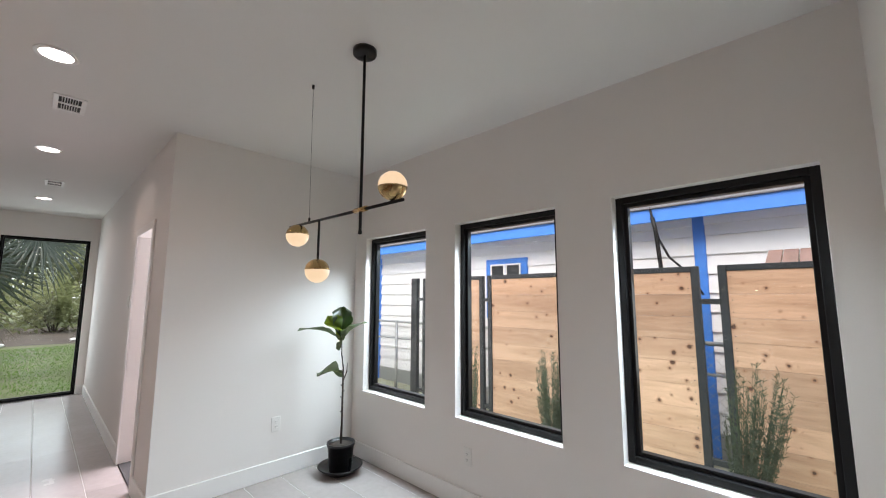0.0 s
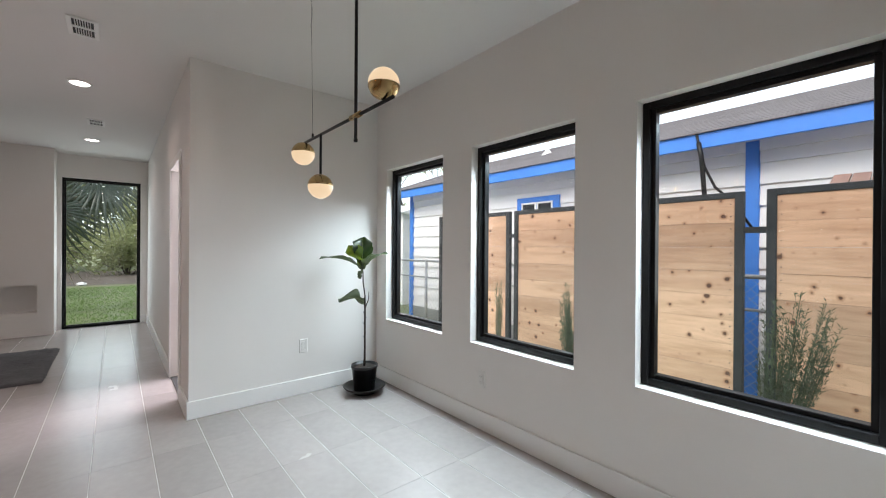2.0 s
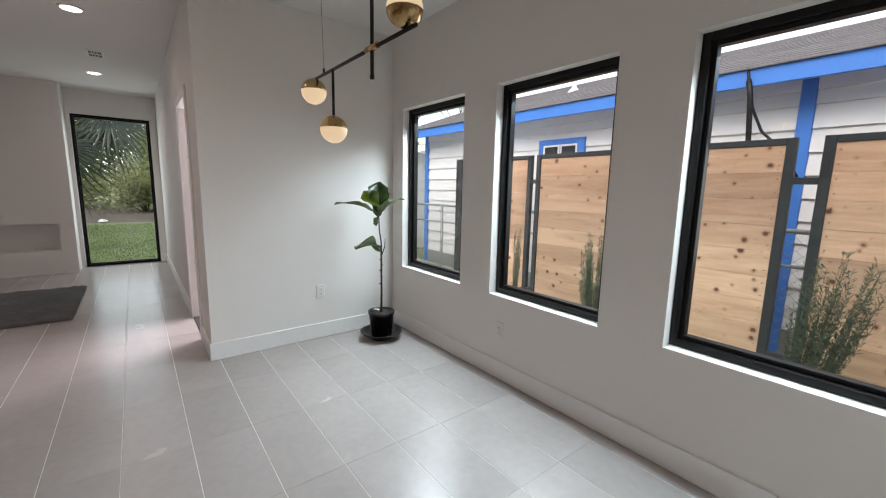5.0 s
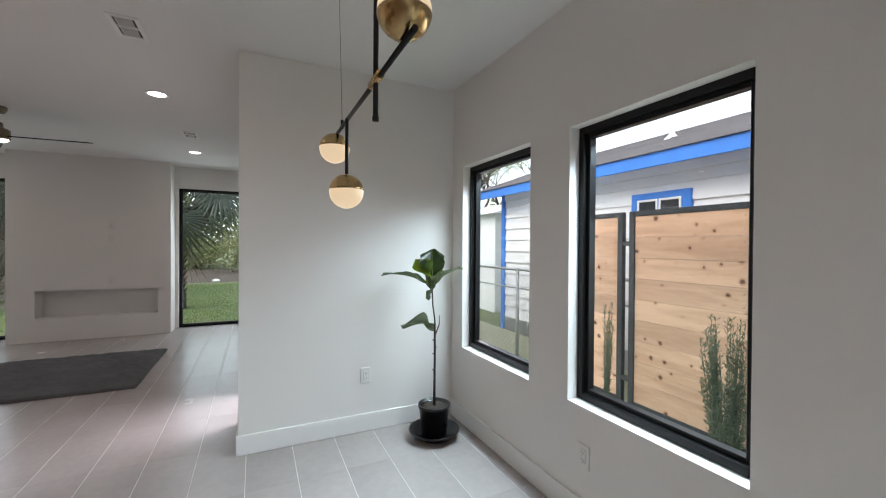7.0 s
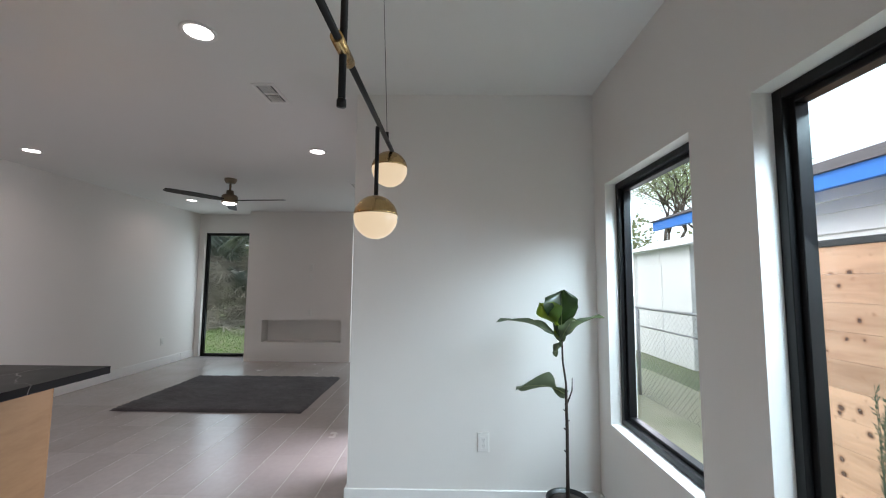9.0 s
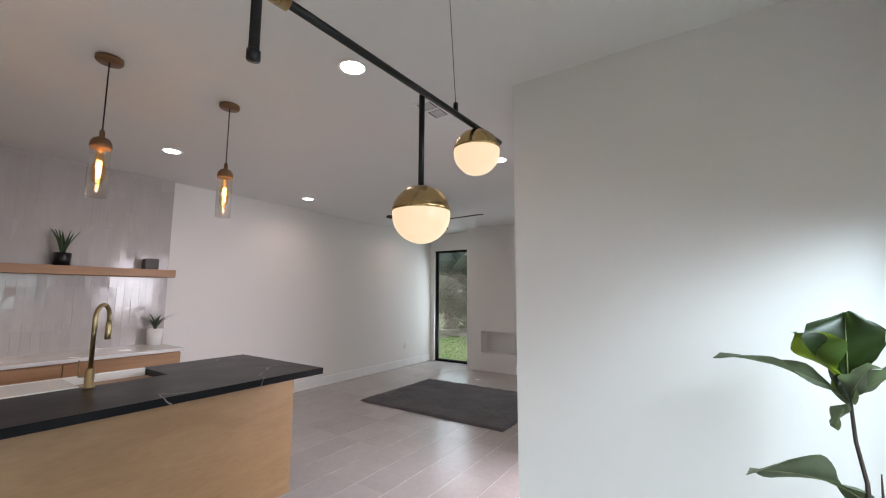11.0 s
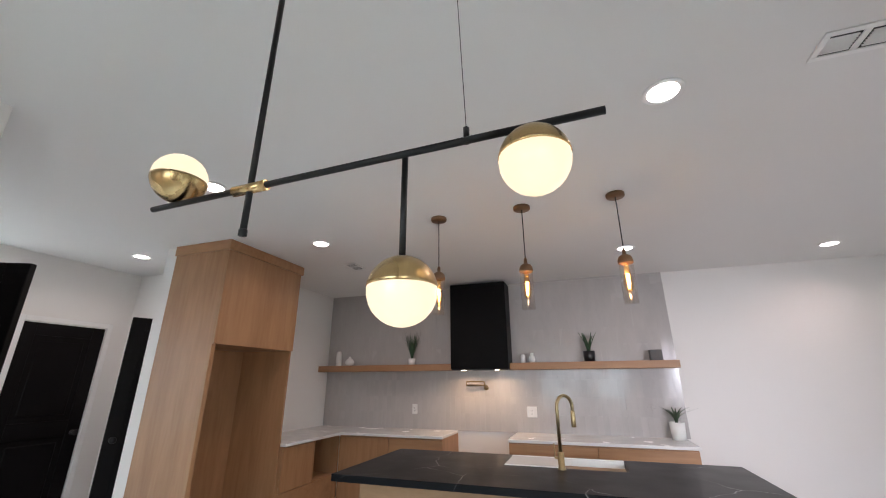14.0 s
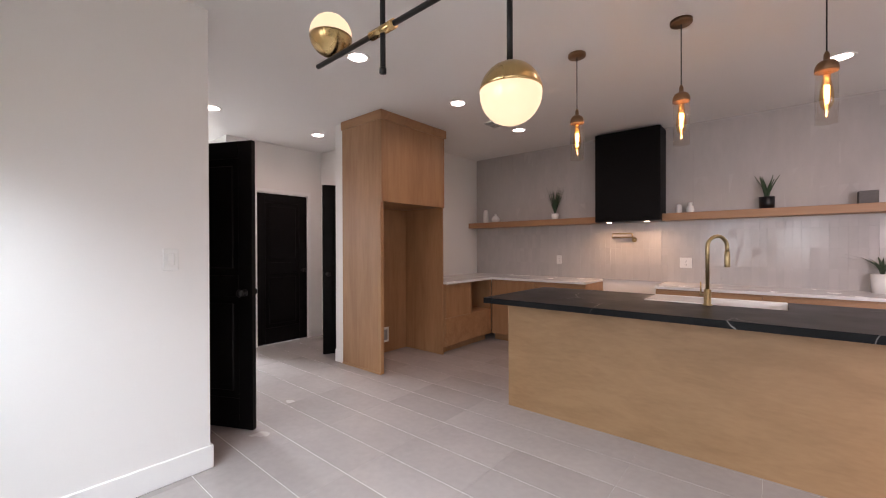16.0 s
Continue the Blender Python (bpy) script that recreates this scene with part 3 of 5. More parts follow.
for i, (x, y) in enumerate(CANS):
    if i == 0:
        can.matrix_basis = pose(x, y, CEIL)
    else:
        copy_thing(can, pose(x, y, CEIL))
    area_lamp("downlight_glow", (x, y, CEIL - 0.012), (x, y, 0), 0.12, 0.12, CAN_WATTS, WARM, 150, "DISK")


def ceiling_vent(x, y, sx, sy, turn=0):
    root = thing("ceiling_vent", (x, y, CEIL), "white metal ceiling air vent with louvres", "vent", "ceiling vents", turn=turn)
    bm = bmesh.new()
    for a, b, c, d in ((-sx, sx, -sy, -sy + 0.025), (-sx, sx, sy - 0.025, sy), (-sx, -sx + 0.025, -sy + 0.025, sy - 0.025), (sx - 0.025, sx, -sy + 0.025, sy - 0.025), (-0.012, 0.012, -sy + 0.025, sy - 0.025)):
        box(bm, a, b, c, d, -0.008, -0.001, 0.002)
    part("frame", bm, TRIM, root)
    part("backing", block(-sx + 0.02, sx - 0.02, -sy + 0.02, sy - 0.02, -0.002, -0.0005, 0), SLOT, root, "dark duct opening")
    n = 7
    for half in (-1, 1):
        for i in range(n):
            v = -sy + 0.035 + (2 * sy - 0.07) * (i + 0.5) / n
            bm = block(-(sx - 0.04) / 2, (sx - 0.04) / 2, -0.004, 0.004, -0.001, 0.001, 0)
            ob = part("slat", bm, TRIM, root)
            ob.matrix_basis = pose(half * sx / 2, v, -0.006, 68, 0, 0)
    return root


ceiling_vent(-4.315, 1.318, 0.14, 0.078, 0)
ceiling_vent(-6.87, 1.31, 0.14, 0.078, 0)
ceiling_vent(-0.84, -0.787, 0.13, 0.078, 270)
ceiling_vent(-1.472, 2.63, 0.145, 0.075, 90)


# ---- dining chandelier ----
def globe(parent, x, z, cap_up, r=0.064):
    prof, cap = [], []
    for i in range(17):
        a = math.pi * i / 16
        prof.append((r * math.sin(a), -r * math.cos(a)))
    shell = [(rr * 1.02, h * 1.02) for rr, h in prof if h >= 0.12 * r]
    shell = [(r * 1.02 * math.sqrt(1 - 0.01), 0.1 * r)] + shell
    ob = part("globe", lathe(bmesh.new(), [(max(a, 0.0), b) for a, b in prof], 32), GLOBE, parent, "lit opal glass globe")
    ob.matrix_basis = pose(x, 0, z, 0 if cap_up else 180, 0, 0)
    part("brass_cap", lathe(bmesh.new(), shell, 32), BRASS, ob, "polished brass half-dome")


ch = thing("chandelier", (-2.492, 2.315, CEIL), "black rod chandelier with three lit brass-capped globes", "chandelier")
BAR = 1.889 - CEIL
part("canopy", lathe(bmesh.new(), [(0.0, -0.030), (0.052, -0.030), (0.058, -0.024), (0.058, 0.0)], 32), BLACK_METAL, ch)
part("stem", tube(bmesh.new(), [(0, 0, -0.02), (0, 0, 1.776 - CEIL)], 0.0075, 12), BLACK_METAL, ch)
part("stem_tip", lathe(bmesh.new(), [(0.0, 1.768 - CEIL), (0.0095, 1.770 - CEIL), (0.0095, 1.784 - CEIL), (0.0075, 1.786 - CEIL)], 14), BLACK_METAL, ch)
part("crossbar", tube(bmesh.new(), [(-0.772, 0.011, BAR + 0.010), (0.316, -0.002, BAR - 0.007)], 0.0075, 12), BLACK_METAL, ch)
part("sleeve", tube(bmesh.new(), [(-0.048, 0.0008, BAR - 0.0008), (0.048, -0.0005, BAR - 0.0022)], 0.0125, 16), BRASS, ch, "brass sleeve at the crossing")
part("drop_rod", tube(bmesh.new(), [(-0.394, 0, BAR), (-0.394, 0, 1.67 - CEIL)], 0.0065, 10), BLACK_METAL, ch)
part("rod_nub", tube(bmesh.new(), [(-0.525, 0.008, BAR), (-0.525, 0.008, BAR + 0.034)], 0.006, 10), BLACK_METAL, ch)
part("suspension_wire", tube(bmesh.new(), [(-0.525, 0.008, BAR + 0.03), (-0.49, -0.02, -0.01)], 0.0009, 6), BLACK_METAL, ch, "thin steel suspension wire")
part("wire_anchor", lathe(bmesh.new(), [(0.007, -0.022), (0.008, 0.0)], 12, (-0.49, -0.02, 0)), BLACK_METAL, ch)
part("loose_wire", tube(bmesh.new(), [(-0.49 - 0.03 * math.sin(math.pi * k / 8) - 0.004 * k / 8, -0.02 + 0.02 * math.sin(math.pi * k / 8), -0.02 - 0.19 * k / 8) for k in range(9)], 0.0006, 5), BLACK_METAL, ch, "loose end of the wire")
globe(ch, -0.396, 1.614 - CEIL, True)
globe(ch, -0.647, 1.832 - CEIL, True)
globe(ch, 0.241, 1.956 - CEIL, False)


# ---- pendants over the island ----
def pendant():
    root = thing("pendant_lamp", (0, 0, CEIL), "lit clear glass tube pendant with a bronze cap", "pendant lamp", "pendants over the island")
    part("canopy", lathe(bmesh.new(), [(0.0, -0.024), (0.058, -0.024), (0.062, -0.018), (0.062, 0.0)], 28), BRONZE, root)
    part("cord", tube(bmesh.new(), [(0, 0, -0.02), (0, 0, -0.40)], 0.0035, 8), BLACK_METAL, root)
    part("socket_cap", lathe(bmesh.new(), [(0.048, -0.505), (0.048, -0.488), (0.045, -0.472), (0.036, -0.456), (0.022, -0.447), (0.013, -0.443), (0.012, -0.415), (0.006, -0.40)], 24), BRONZE, root)
    tubeg = part("glass_tube", lathe(bmesh.new(), [(0.045, -0.77), (0.046, -0.62), (0.044, -0.485)], 28), TUBE_GLASS, root, "clear glass cylinder shade")
    tubeg.visible_shadow = False
    bulb = part("bulb", lathe(bmesh.new(), [(0.0, -0.70), (0.012, -0.697), (0.024, -0.68), (0.029, -0.65), (0.027, -0.61), (0.017, -0.55), (0.013, -0.485)], 18), AMBER_GLASS, root, "amber filament bulb")
    bulb.visible_shadow = False
    bm = bmesh.new()
    coil = [(0.011 * math.cos(0.75 * k) * (1 - 0.25 * k / 60), 0.011 * math.sin(0.75 * k) * (1 - 0.25 * k / 60), -0.575 - 0.0016 * k) for k in range(61)]
    tube(bm, coil, 0.0011, 4)
    part("filament", bm, FILAMENT, bulb, "glowing orange filament")
    return root


pd = pendant()
pd.matrix_basis = pose(-2.204, 0.2, CEIL)
for x in (-2.862, -3.511):
    copy_thing(pd, pose(x, 0.2, CEIL))
for x in (-2.204, -2.862, -3.511):
    data = bpy.data.lights.new("pendant_glow", "POINT")
    data.energy, data.color, data.shadow_soft_size = 0.8, (1.0, 0.6, 0.32), 0.012
    new("pendant_glow", data).location = (x, 0.2, CEIL - 0.6)


# ---- ceiling fan ----
FAN_METAL = material("antique_brass", (0.26, 0.205, 0.14), 0.4, metal=0.8, vary=0.12, fine=140, bump=0.02)
fan = thing("ceiling_fan", (-6.575, -0.205, CEIL), "bronze ceiling fan with dark wooden blades and a lit lamp", "ceiling fan")
part("canopy", lathe(bmesh.new(), [(0.03, -0.06), (0.055, -0.055), (0.072, -0.02), (0.072, 0.0)], 24), FAN_METAL, fan)
part("downrod", tube(bmesh.new(), [(0, 0, -0.05), (0, 0, -0.17)], 0.013, 12), FAN_METAL, fan)
motor = part("motor_housing", lathe(bmesh.new(), [(0.085, -0.31), (0.092, -0.30), (0.092, -0.22), (0.07, -0.205), (0.045, -0.20), (0.04, -0.15), (0.0, -0.145)], 28), FAN_METAL, fan)
part("light_lens", lathe(bmesh.new(), [(0.0, -0.335), (0.05, -0.33), (0.078, -0.315), (0.08, -0.308)], 28), CAN_GLOW, motor, "glowing round lamp lens")
FAN_WOOD = wood("dark_fan_blade", (0.022, 0.014, 0.01), (0.012, 0.008, 0.006), axis=0, rough=0.65)
for k in range(3):
    bm = bmesh.new()
    pr = [(0.07, -0.03, 0.03), (0.16, -0.05, 0.055), (0.42, -0.062, 0.065), (0.66, -0.058, 0.05), (0.715, -0.035, 0.03)]
    top = [[bm.verts.new((r, a, 0.005)), bm.verts.new((r, b, 0.005))] for r, a, b in pr]
    bot = [[bm.verts.new((r, a, -0.004)), bm.verts.new((r, b, -0.004))] for r, a, b in pr]
    for i in range(len(pr) - 1):
        bm.faces.new((top[i][0], top[i + 1][0], top[i + 1][1], top[i][1]))
        bm.faces.new((bot[i][0], bot[i][1], bot[i + 1][1], bot[i + 1][0]))
        bm.faces.new((top[i][0], bot[i][0], bot[i + 1][0], top[i + 1][0]))
        bm.faces.new((top[i][1], top[i + 1][1], bot[i + 1][1], bot[i][1]))
    bm.faces.new((top[0][0], top[0][1], bot[0][1], bot[0][0]))
    bm.faces.new((top[-1][0], bot[-1][0], bot[-1][1], top[-1][1]))
    ob = part("blade", bm, FAN_WOOD, fan, "dark wooden fan blade")
    ob.matrix_basis = pose(0, 0, -0.275, 0, 0, -34 + 120 * k) @ pose(0, 0, 0, 10, 0, 0)


# ---- kitchen island ----
TOP = 0.915
isl = thing("kitchen_island", (-2.855, 0.0, 0), "pale birch panelled kitchen island body", "kitchen island")
part("body", block(-1.235, 1.22, -0.44, 0.19, 0.0, TOP - 0.042, 0.003), BIRCH, isl)
part("front_panel", block(-1.240, 1.225, 0.19, 0.209, 0.0, TOP - 0.042, 0.002), BIRCH, isl)
part("end_panel", block(-1.25, -1.237, -0.44, 0.21, 0.0, TOP - 0.042, 0.002), BIRCH, isl)
for k in range(4):
    part("cabinet_door", block(-1.2 + 0.6 * k + 0.003, -0.6 + 0.6 * k - 0.003, -0.46, -0.442, 0.10, TOP - 0.05, 0.002), OAK_V, isl)

ct = thing("island_worktop", (-2.855, 0.025, TOP - 0.041), "honed black stone worktop with white veins", "worktop")
SX0, SX1, SY0, SY1 = -0.52, 0.275, -0.47, -0.10
wm = wall_mesh("x", 0, 0.041, -1.245, 1.245, -0.515, 0.515, [(SX0, SX1, SY0, SY1)])
for v in wm.verts:
    v.co = (v.co.x, v.co.z, v.co.y)
wm.edges.ensure_lookup_table()
bmesh.ops.bevel(wm, geom=[e for e in wm.edges if len(e.link_faces) == 2 and e.calc_face_angle(0) > 1], offset=0.003, segments=2, affect="EDGES")
part("slab", wm, STONE, ct)
part("front_edge", block(-1.243, 1.243, 0.5125, 0.5165, 0.002, 0.039, 0.0015), STONE, ct)
part("end_edge", block(-1.2465, -1.2425, -0.512, 0.512, 0.002, 0.039, 0.0015), STONE, ct)

sink = thing("island_sink", (-2.855, 0.025, TOP - 0.041), "white undermount sink in the island", "sink")
bm = bmesh.new()
box(bm, SX0 - 0.02, SX1 + 0.02, SY0 - 0.02, SY1 + 0.02, -0.215, -0.20)
box(bm, SX0 - 0.02, SX0 + 0.004, SY0 - 0.02, SY1 + 0.02, -0.20, -0.001, 0.002)
box(bm, SX1 - 0.004, SX1 + 0.02, SY0 - 0.02, SY1 + 0.02, -0.20, -0.001, 0.002)
box(bm, SX0 + 0.004, SX1 - 0.004, SY0 - 0.02, SY0 + 0.004, -0.20, -0.001, 0.002)
box(bm, SX0 + 0.002, SX1 - 0.002, SY0 + 0.002, SY0 + 0.03, -0.20, 0.049, 0.004)
box(bm, SX0 + 0.004, SX1 - 0.004, SY1 - 0.004, SY1 + 0.02, -0.20, -0.001, 0.002)
part("basin", bm, PORCELAIN, sink)
part("drain", lathe(bmesh.new(), [(0.045, -0.2), (0.045, -0.194), (0.02, -0.197), (0.0, -0.198)], 20, (SX0 + 0.4, (SY0 + SY1) / 2, 0)), GALV, sink)
part("sink_board", block(SX0 + 0.43, SX1 - 0.004, SY0 + 0.032, SY1 - 0.004, 0.02, 0.047, 0.004), PORCELAIN, sink, "white cutting board in the sink")

fc = thing("kitchen_faucet", (-2.972, -0.03, TOP), "brushed brass pull-down kitchen faucet", "faucet", turn=-40)
part("base", lathe(bmesh.new(), [(0.027, 0), (0.027, 0.006), (0.021, 0.012), (0.021, 0.10), (0.014, 0.105)], 20), BRASS_FAUCET, fc)
arc = [(0, 0, 0.10), (0, 0, 0.375)]
for k in range(1, 11):
    a = math.pi * k / 10
    arc.append((0, -0.075 + 0.075 * math.cos(a), 0.375 + 0.075 * math.sin(a)))
spout = part("spout", tube(bmesh.new(), arc + [(0, -0.15, 0.34)], 0.0115, 12), BRASS_FAUCET, fc)
part("spray_head", lathe(bmesh.new(), [(0.014, 0.245), (0.016, 0.25), (0.015, 0.345), (0.012, 0.35)], 16, (0, -0.15, 0)), BRASS_FAUCET, spout)
part("handle", tube(bmesh.new(), [(0.015, 0, 0.065), (0.05, 0, 0.065), (0.052, 0, 0.07), (0.054, 0, 0.15)], [0.009, 0.009, 0.005, 0.004], 10), BRASS_FAUCET, fc, "brass lever handle")

# ---- kitchen wall run ----
CT, DEEP, RX0, RX1 = 0.88, -1.61, -2.335, -1.59


def base_cabinet(x0, x1, label, fronts):
    """A base unit on the south wall with its doors or drawers."""
    root = thing("base_cabinet", ((x0 + x1) / 2, -2.25, 0), label, "cabinet", "base cabinets along the kitchen wall")
    w = (x1 - x0) / 2
    part("body", block(-w, w, 0.002, 0.60, 0.09, CT - 0.03, 0.002), OAK_V, root)
    part("toe_kick", block(-w, w, 0.03, 0.53, 0.0, 0.09, 0), OAK_X, root)
    for a, b, c, d in fronts:
        part("drawer_front" if d - c < 0.4 else "cabinet_door", block(-w + a * 2 * w + 0.002, -w + b * 2 * w - 0.002, 0.60, 0.62, c, d, 0.002), OAK_X if d - c < 0.4 else OAK_V, root)
    return root


three = [(0, 1, 0.10, 0.36), (0, 1, 0.365, 0.63), (0, 1, 0.635, CT - 0.045)]
pair = [(0, 0.5, 0.10, 0.63), (0.5, 1, 0.10, 0.63), (0, 1, 0.635, CT - 0.045)]
base_cabinet(-4.10, RX0 - 0.885, "oak base cabinet with doors and a drawer", pair)
base_cabinet(RX0 - 0.884, RX0, "oak drawer base beside the range gap", three)
base_cabinet(RX1, -0.93, "oak drawer base beside the range gap", three)
base_cabinet(-0.929, -0.27, "oak corner base cabinet", [(0, 1, 0.10, CT - 0.045)])

side = thing("microwave_cabinet", (0.408, -1.13, 0), "oak base cabinet with an open microwave niche", "cabinet")
part("toe_kick", block(-0.58, 0, -0.48, 0.50, 0, 0.09, 0), OAK_X, side)
part("bottom_body", block(-0.66, 0, -0.49, 0.50, 0.09, 0.44, 0.002), OAK_X, side)
part("drawer_front", block(-0.68, -0.661, -0.488, 0.498, 0.10, 0.435, 0.002), OAK_X, side)
part("niche_side", block(-0.68, 0, -0.49, -0.47, 0.44, CT - 0.03, 0.002), OAK_V, side)
part("niche_divider", block(-0.68, 0, -0.02, 0.0, 0.44, CT - 0.03, 0.002), OAK_V, side)
part("niche_back", block(-0.02, 0, -0.47, -0.02, 0.44, CT - 0.03, 0), OAK_X, side)
part("door_body", block(-0.66, 0, 0.0, 0.50, 0.44, CT - 0.03, 0.002), OAK_V, side)
part("cabinet_door", block(-0.68, -0.661, 0.002, 0.498, 0.44, CT - 0.04, 0.002), OAK_V, side)

wt = thing("kitchen_worktop", (0, 0, CT - 0.03), "white quartz worktop round the kitchen corner", "worktop")
part("slab", block(RX1 - 0.004, 0.408, -2.248, DEEP, 0, 0.03, 0.003), QUARTZ, wt)
part("slab", block(-0.30, 0.408, DEEP, -0.625, 0, 0.03, 0.003), QUARTZ, wt)
wt2 = thing("kitchen_worktop", (0, 0, CT - 0.03), "white quartz worktop beside the range gap", "worktop")
part("slab", block(-4.115, RX0 + 0.004, -2.248, DEEP, 0, 0.03, 0.003), QUARTZ, wt2)

# tall fridge surround
fr = thing("fridge_cabinet", (-0.24, -0.123, 0), "tall oak fridge surround with an overhead cupboard", "cabinet")
part("side_panel", block(0, 0.645, 0.455, 0.497, 0, 2.70, 0.003), OAK_V, fr)
part("side_panel", block(0, 0.645, -0.497, -0.475, 0, 2.62, 0.003), OAK_V, fr)
part("back_panel", block(0.625, 0.645, -0.475, 0.455, 0, 1.78, 0), OAK_V, fr)
part("cupboard_body", block(0.022, 0.645, -0.475, 0.455, 1.775, 2.62, 0.002), OAK_V, fr)
part("cupboard_door", block(-0.018, 0.004, -0.497, 0.497, 1.77, 2.605, 0.003), OAK_V, fr, "smooth oak cupboard door")
part("crown", block(-0.035, 0.645, -0.515, 0.515, 2.605, 2.698, 0.003), OAK_X, fr, "flat oak crown board")
part("plinth", block(0.0, 0.645, 0.497, 0.503, 0, 0.02, 0), OAK_X, fr)
ob = thing("outlet_box", (0.383, -0.215, 0.22), "white recessed water box low in the fridge space", "outlet")
bm = bmesh.new()
for a, b, c, d in ((-0.07, 0.07, -0.09, -0.065), (-0.07, 0.07, 0.065, 0.09), (-0.07, -0.05, -0.065, 0.065), (0.05, 0.07, -0.065, 0.065)):
    box(bm, -0.012, 0.002, a, b, c, d, 0.002)
part("frame", bm, PLASTIC, ob)
part("recess", block(-0.004, 0.002, -0.05, 0.05, -0.065, 0.065, 0), GALV, ob)

# range hood
hood = thing("range_hood", (-1.962, -2.23, 1.593), "tall black box range hood with lit lamps", "range hood")
part("shell", block(-0.362, 0.362, 0, 0.30, 0.012, 1.08, 0.004), BLACK_DOOR, hood)
part("underside", block(-0.352, 0.352, 0.01, 0.29, 0.0, 0.012, 0.002), BLACK_METAL, hood)
for x in (-0.21, 0.21):
    part("hood_lamp", lathe(bmesh.new(), [(0.0, -0.004), (0.026, -0.004), (0.028, 0.0)], 18, (x, 0.24, 0)), HOOD_GLOW, hood, "glowing hood lamp")
for x in (-0.21, 0.21):
    area_lamp("hood_light", (-1.962 + x, -1.99, 1.585), (-1.962 + x, -2.06, 0), 0.05, 0.05, 1.1, (1.0, 0.66, 0.38), 150, "DISK")


# floating shelves
def shelf(x0, x1):
    root = thing("floating_shelf", ((x0 + x1) / 2, -2.23, 1.594), "thick oak floating shelf on the tiled wall", "shelf", "floating shelves")
    w = (x1 - x0) / 2
    part("board", block(-w, w, 0, 0.22, 0, 0.08, 0.003), SHELF_WOOD, root)


shelf(-4.15, -2.326)
shelf(-1.598, 0.408)

# pot filler
pf = thing("pot_filler", (-1.975, -2.238, 1.385), "brass folding pot filler on the tiled wall", "faucet")
part("flange", lathe(bmesh.new(), [(0.03, 0.0), (0.03, 0.01), (0.012, 0.014), (0.012, 0.05)], 18, axis="y"), BRASS_FAUCET, pf)
part("lower_arm", tube(bmesh.new(), [(0, 0.045, -0.02), (0, 0.045, 0.03), (0.24, 0.07, 0.03)], 0.008, 10), BRASS_FAUCET, pf)
part("upper_arm", tube(bmesh.new(), [(0.24, 0.07, 0.02), (0.24, 0.07, 0.075), (0.02, 0.10, 0.075), (0.0, 0.10, 0.07), (0.0, 0.10, 0.03)], 0.008, 10), BRASS_FAUCET, pf)


# ---- wall plates ----
def plate(at, turn, label, kind, half=0.037):
    """A wall plate that faces its own -y."""
    root = thing("wall_plate", at, label, "outlet" if kind == "outlet" else "switch", turn=turn)
    part("plate", block(-half, half, -0.008, 0, -0.06, 0.06, 0.003), PLASTIC, root)
    if kind == "outlet":
        rec = part("receptacle", block(-0.017, 0.017, -0.0105, -0.008, -0.035, 0.035, 0.002), PLASTIC, root)
        bm = bmesh.new()
        for z in (-0.019, 0.019):
            box(bm, -0.008, -0.0055, -0.0112, -0.0104, z - 0.004, z + 0.005)
            box(bm, 0.0055, 0.008, -0.0112, -0.0104, z - 0.004, z + 0.005)
            box(bm, -0.002, 0.002, -0.0112, -0.0104, z - 0.013, z - 0.009)
        tagged(part("slot", bm, SLOT, rec), kind="stuff")
    else:
        part("rocker", block(-0.017, 0.017, -0.014, -0.008, -0.034, 0.034, 0.003), PLASTIC, root)
    return root


plate((-4.33, 2.763, 0.422), 90, "white double wall outlet", "outlet")
plate((-2.85, 3.50, 0.36), 0, "white double wall outlet under the windows", "outlet")
plate((-0.75, 2.335, 1.235), -90, "white rocker light switch", "switch")
plate((-8.40, -2.25, 0.40), 180, "white double wall outlet on the long wall", "outlet")
plate((-2.525, -2.234, 1.11), 180, "wide white outlet plate on the tiled backsplash", "outlet", 0.06)
plate((-1.00, -2.238, 1.12), 180, "white outlet on the tiled backsplash", "outlet")
plate((-8.87, 0.06, 1.68), 90, "white outlet on the fireplace breast", "outlet")
plate((-8.87, 0.06, 1.50), 90, "white cable plate on the fireplace breast", "switch")
plate((-8.87, 0.06, 0.87), 90, "white outlet above the fireplace recess", "outlet")
plate((1.55, -0.30, 1.20), 180, "white light switch in the back hall", "switch")
plate((-5.78, 1.905, 1.42), 0, "white thermostat plate beside the doorway", "switch")

# ---- rug ----
rug = thing("area_rug", (-6.91, -0.09, 0.001), "dark grey shaggy area rug on the tiled floor", "rug")
bm = bmesh.new()
n1, n2 = 54, 70
grid = [[bm.verts.new((-0.80 + 1.60 * i / n1 + random.uniform(-0.006, 0.006), -1.05 + 2.1 * k / n2 + random.uniform(-0.006, 0.006), 0.018 + random.uniform(0, 0.012) if 0 < i < n1 and 0 < k < n2 else 0.002)) for k in range(n2 + 1)] for i in range(n1 + 1)]
for i in range(n1):
    for k in range(n2):
        bm.faces.new((grid[i][k], grid[i + 1][k], grid[i + 1][k + 1], grid[i][k + 1])).smooth = True
part("woven_body", bm, RUG, rug)


# ---- outside: ground, fence, neighbour ----
structure("ground", block(-300, 300, -300, 300, GROUND - 0.5, GROUND, 0), GRASS, "patchy lawn", "ground")
structure("ground_side_yard", block(-9.4, 3.0, 3.80, 6.28, GROUND - 0.02, GROUND + 0.004, 0), DRY_GRASS, "pale dry grass of the side yard", "ground")


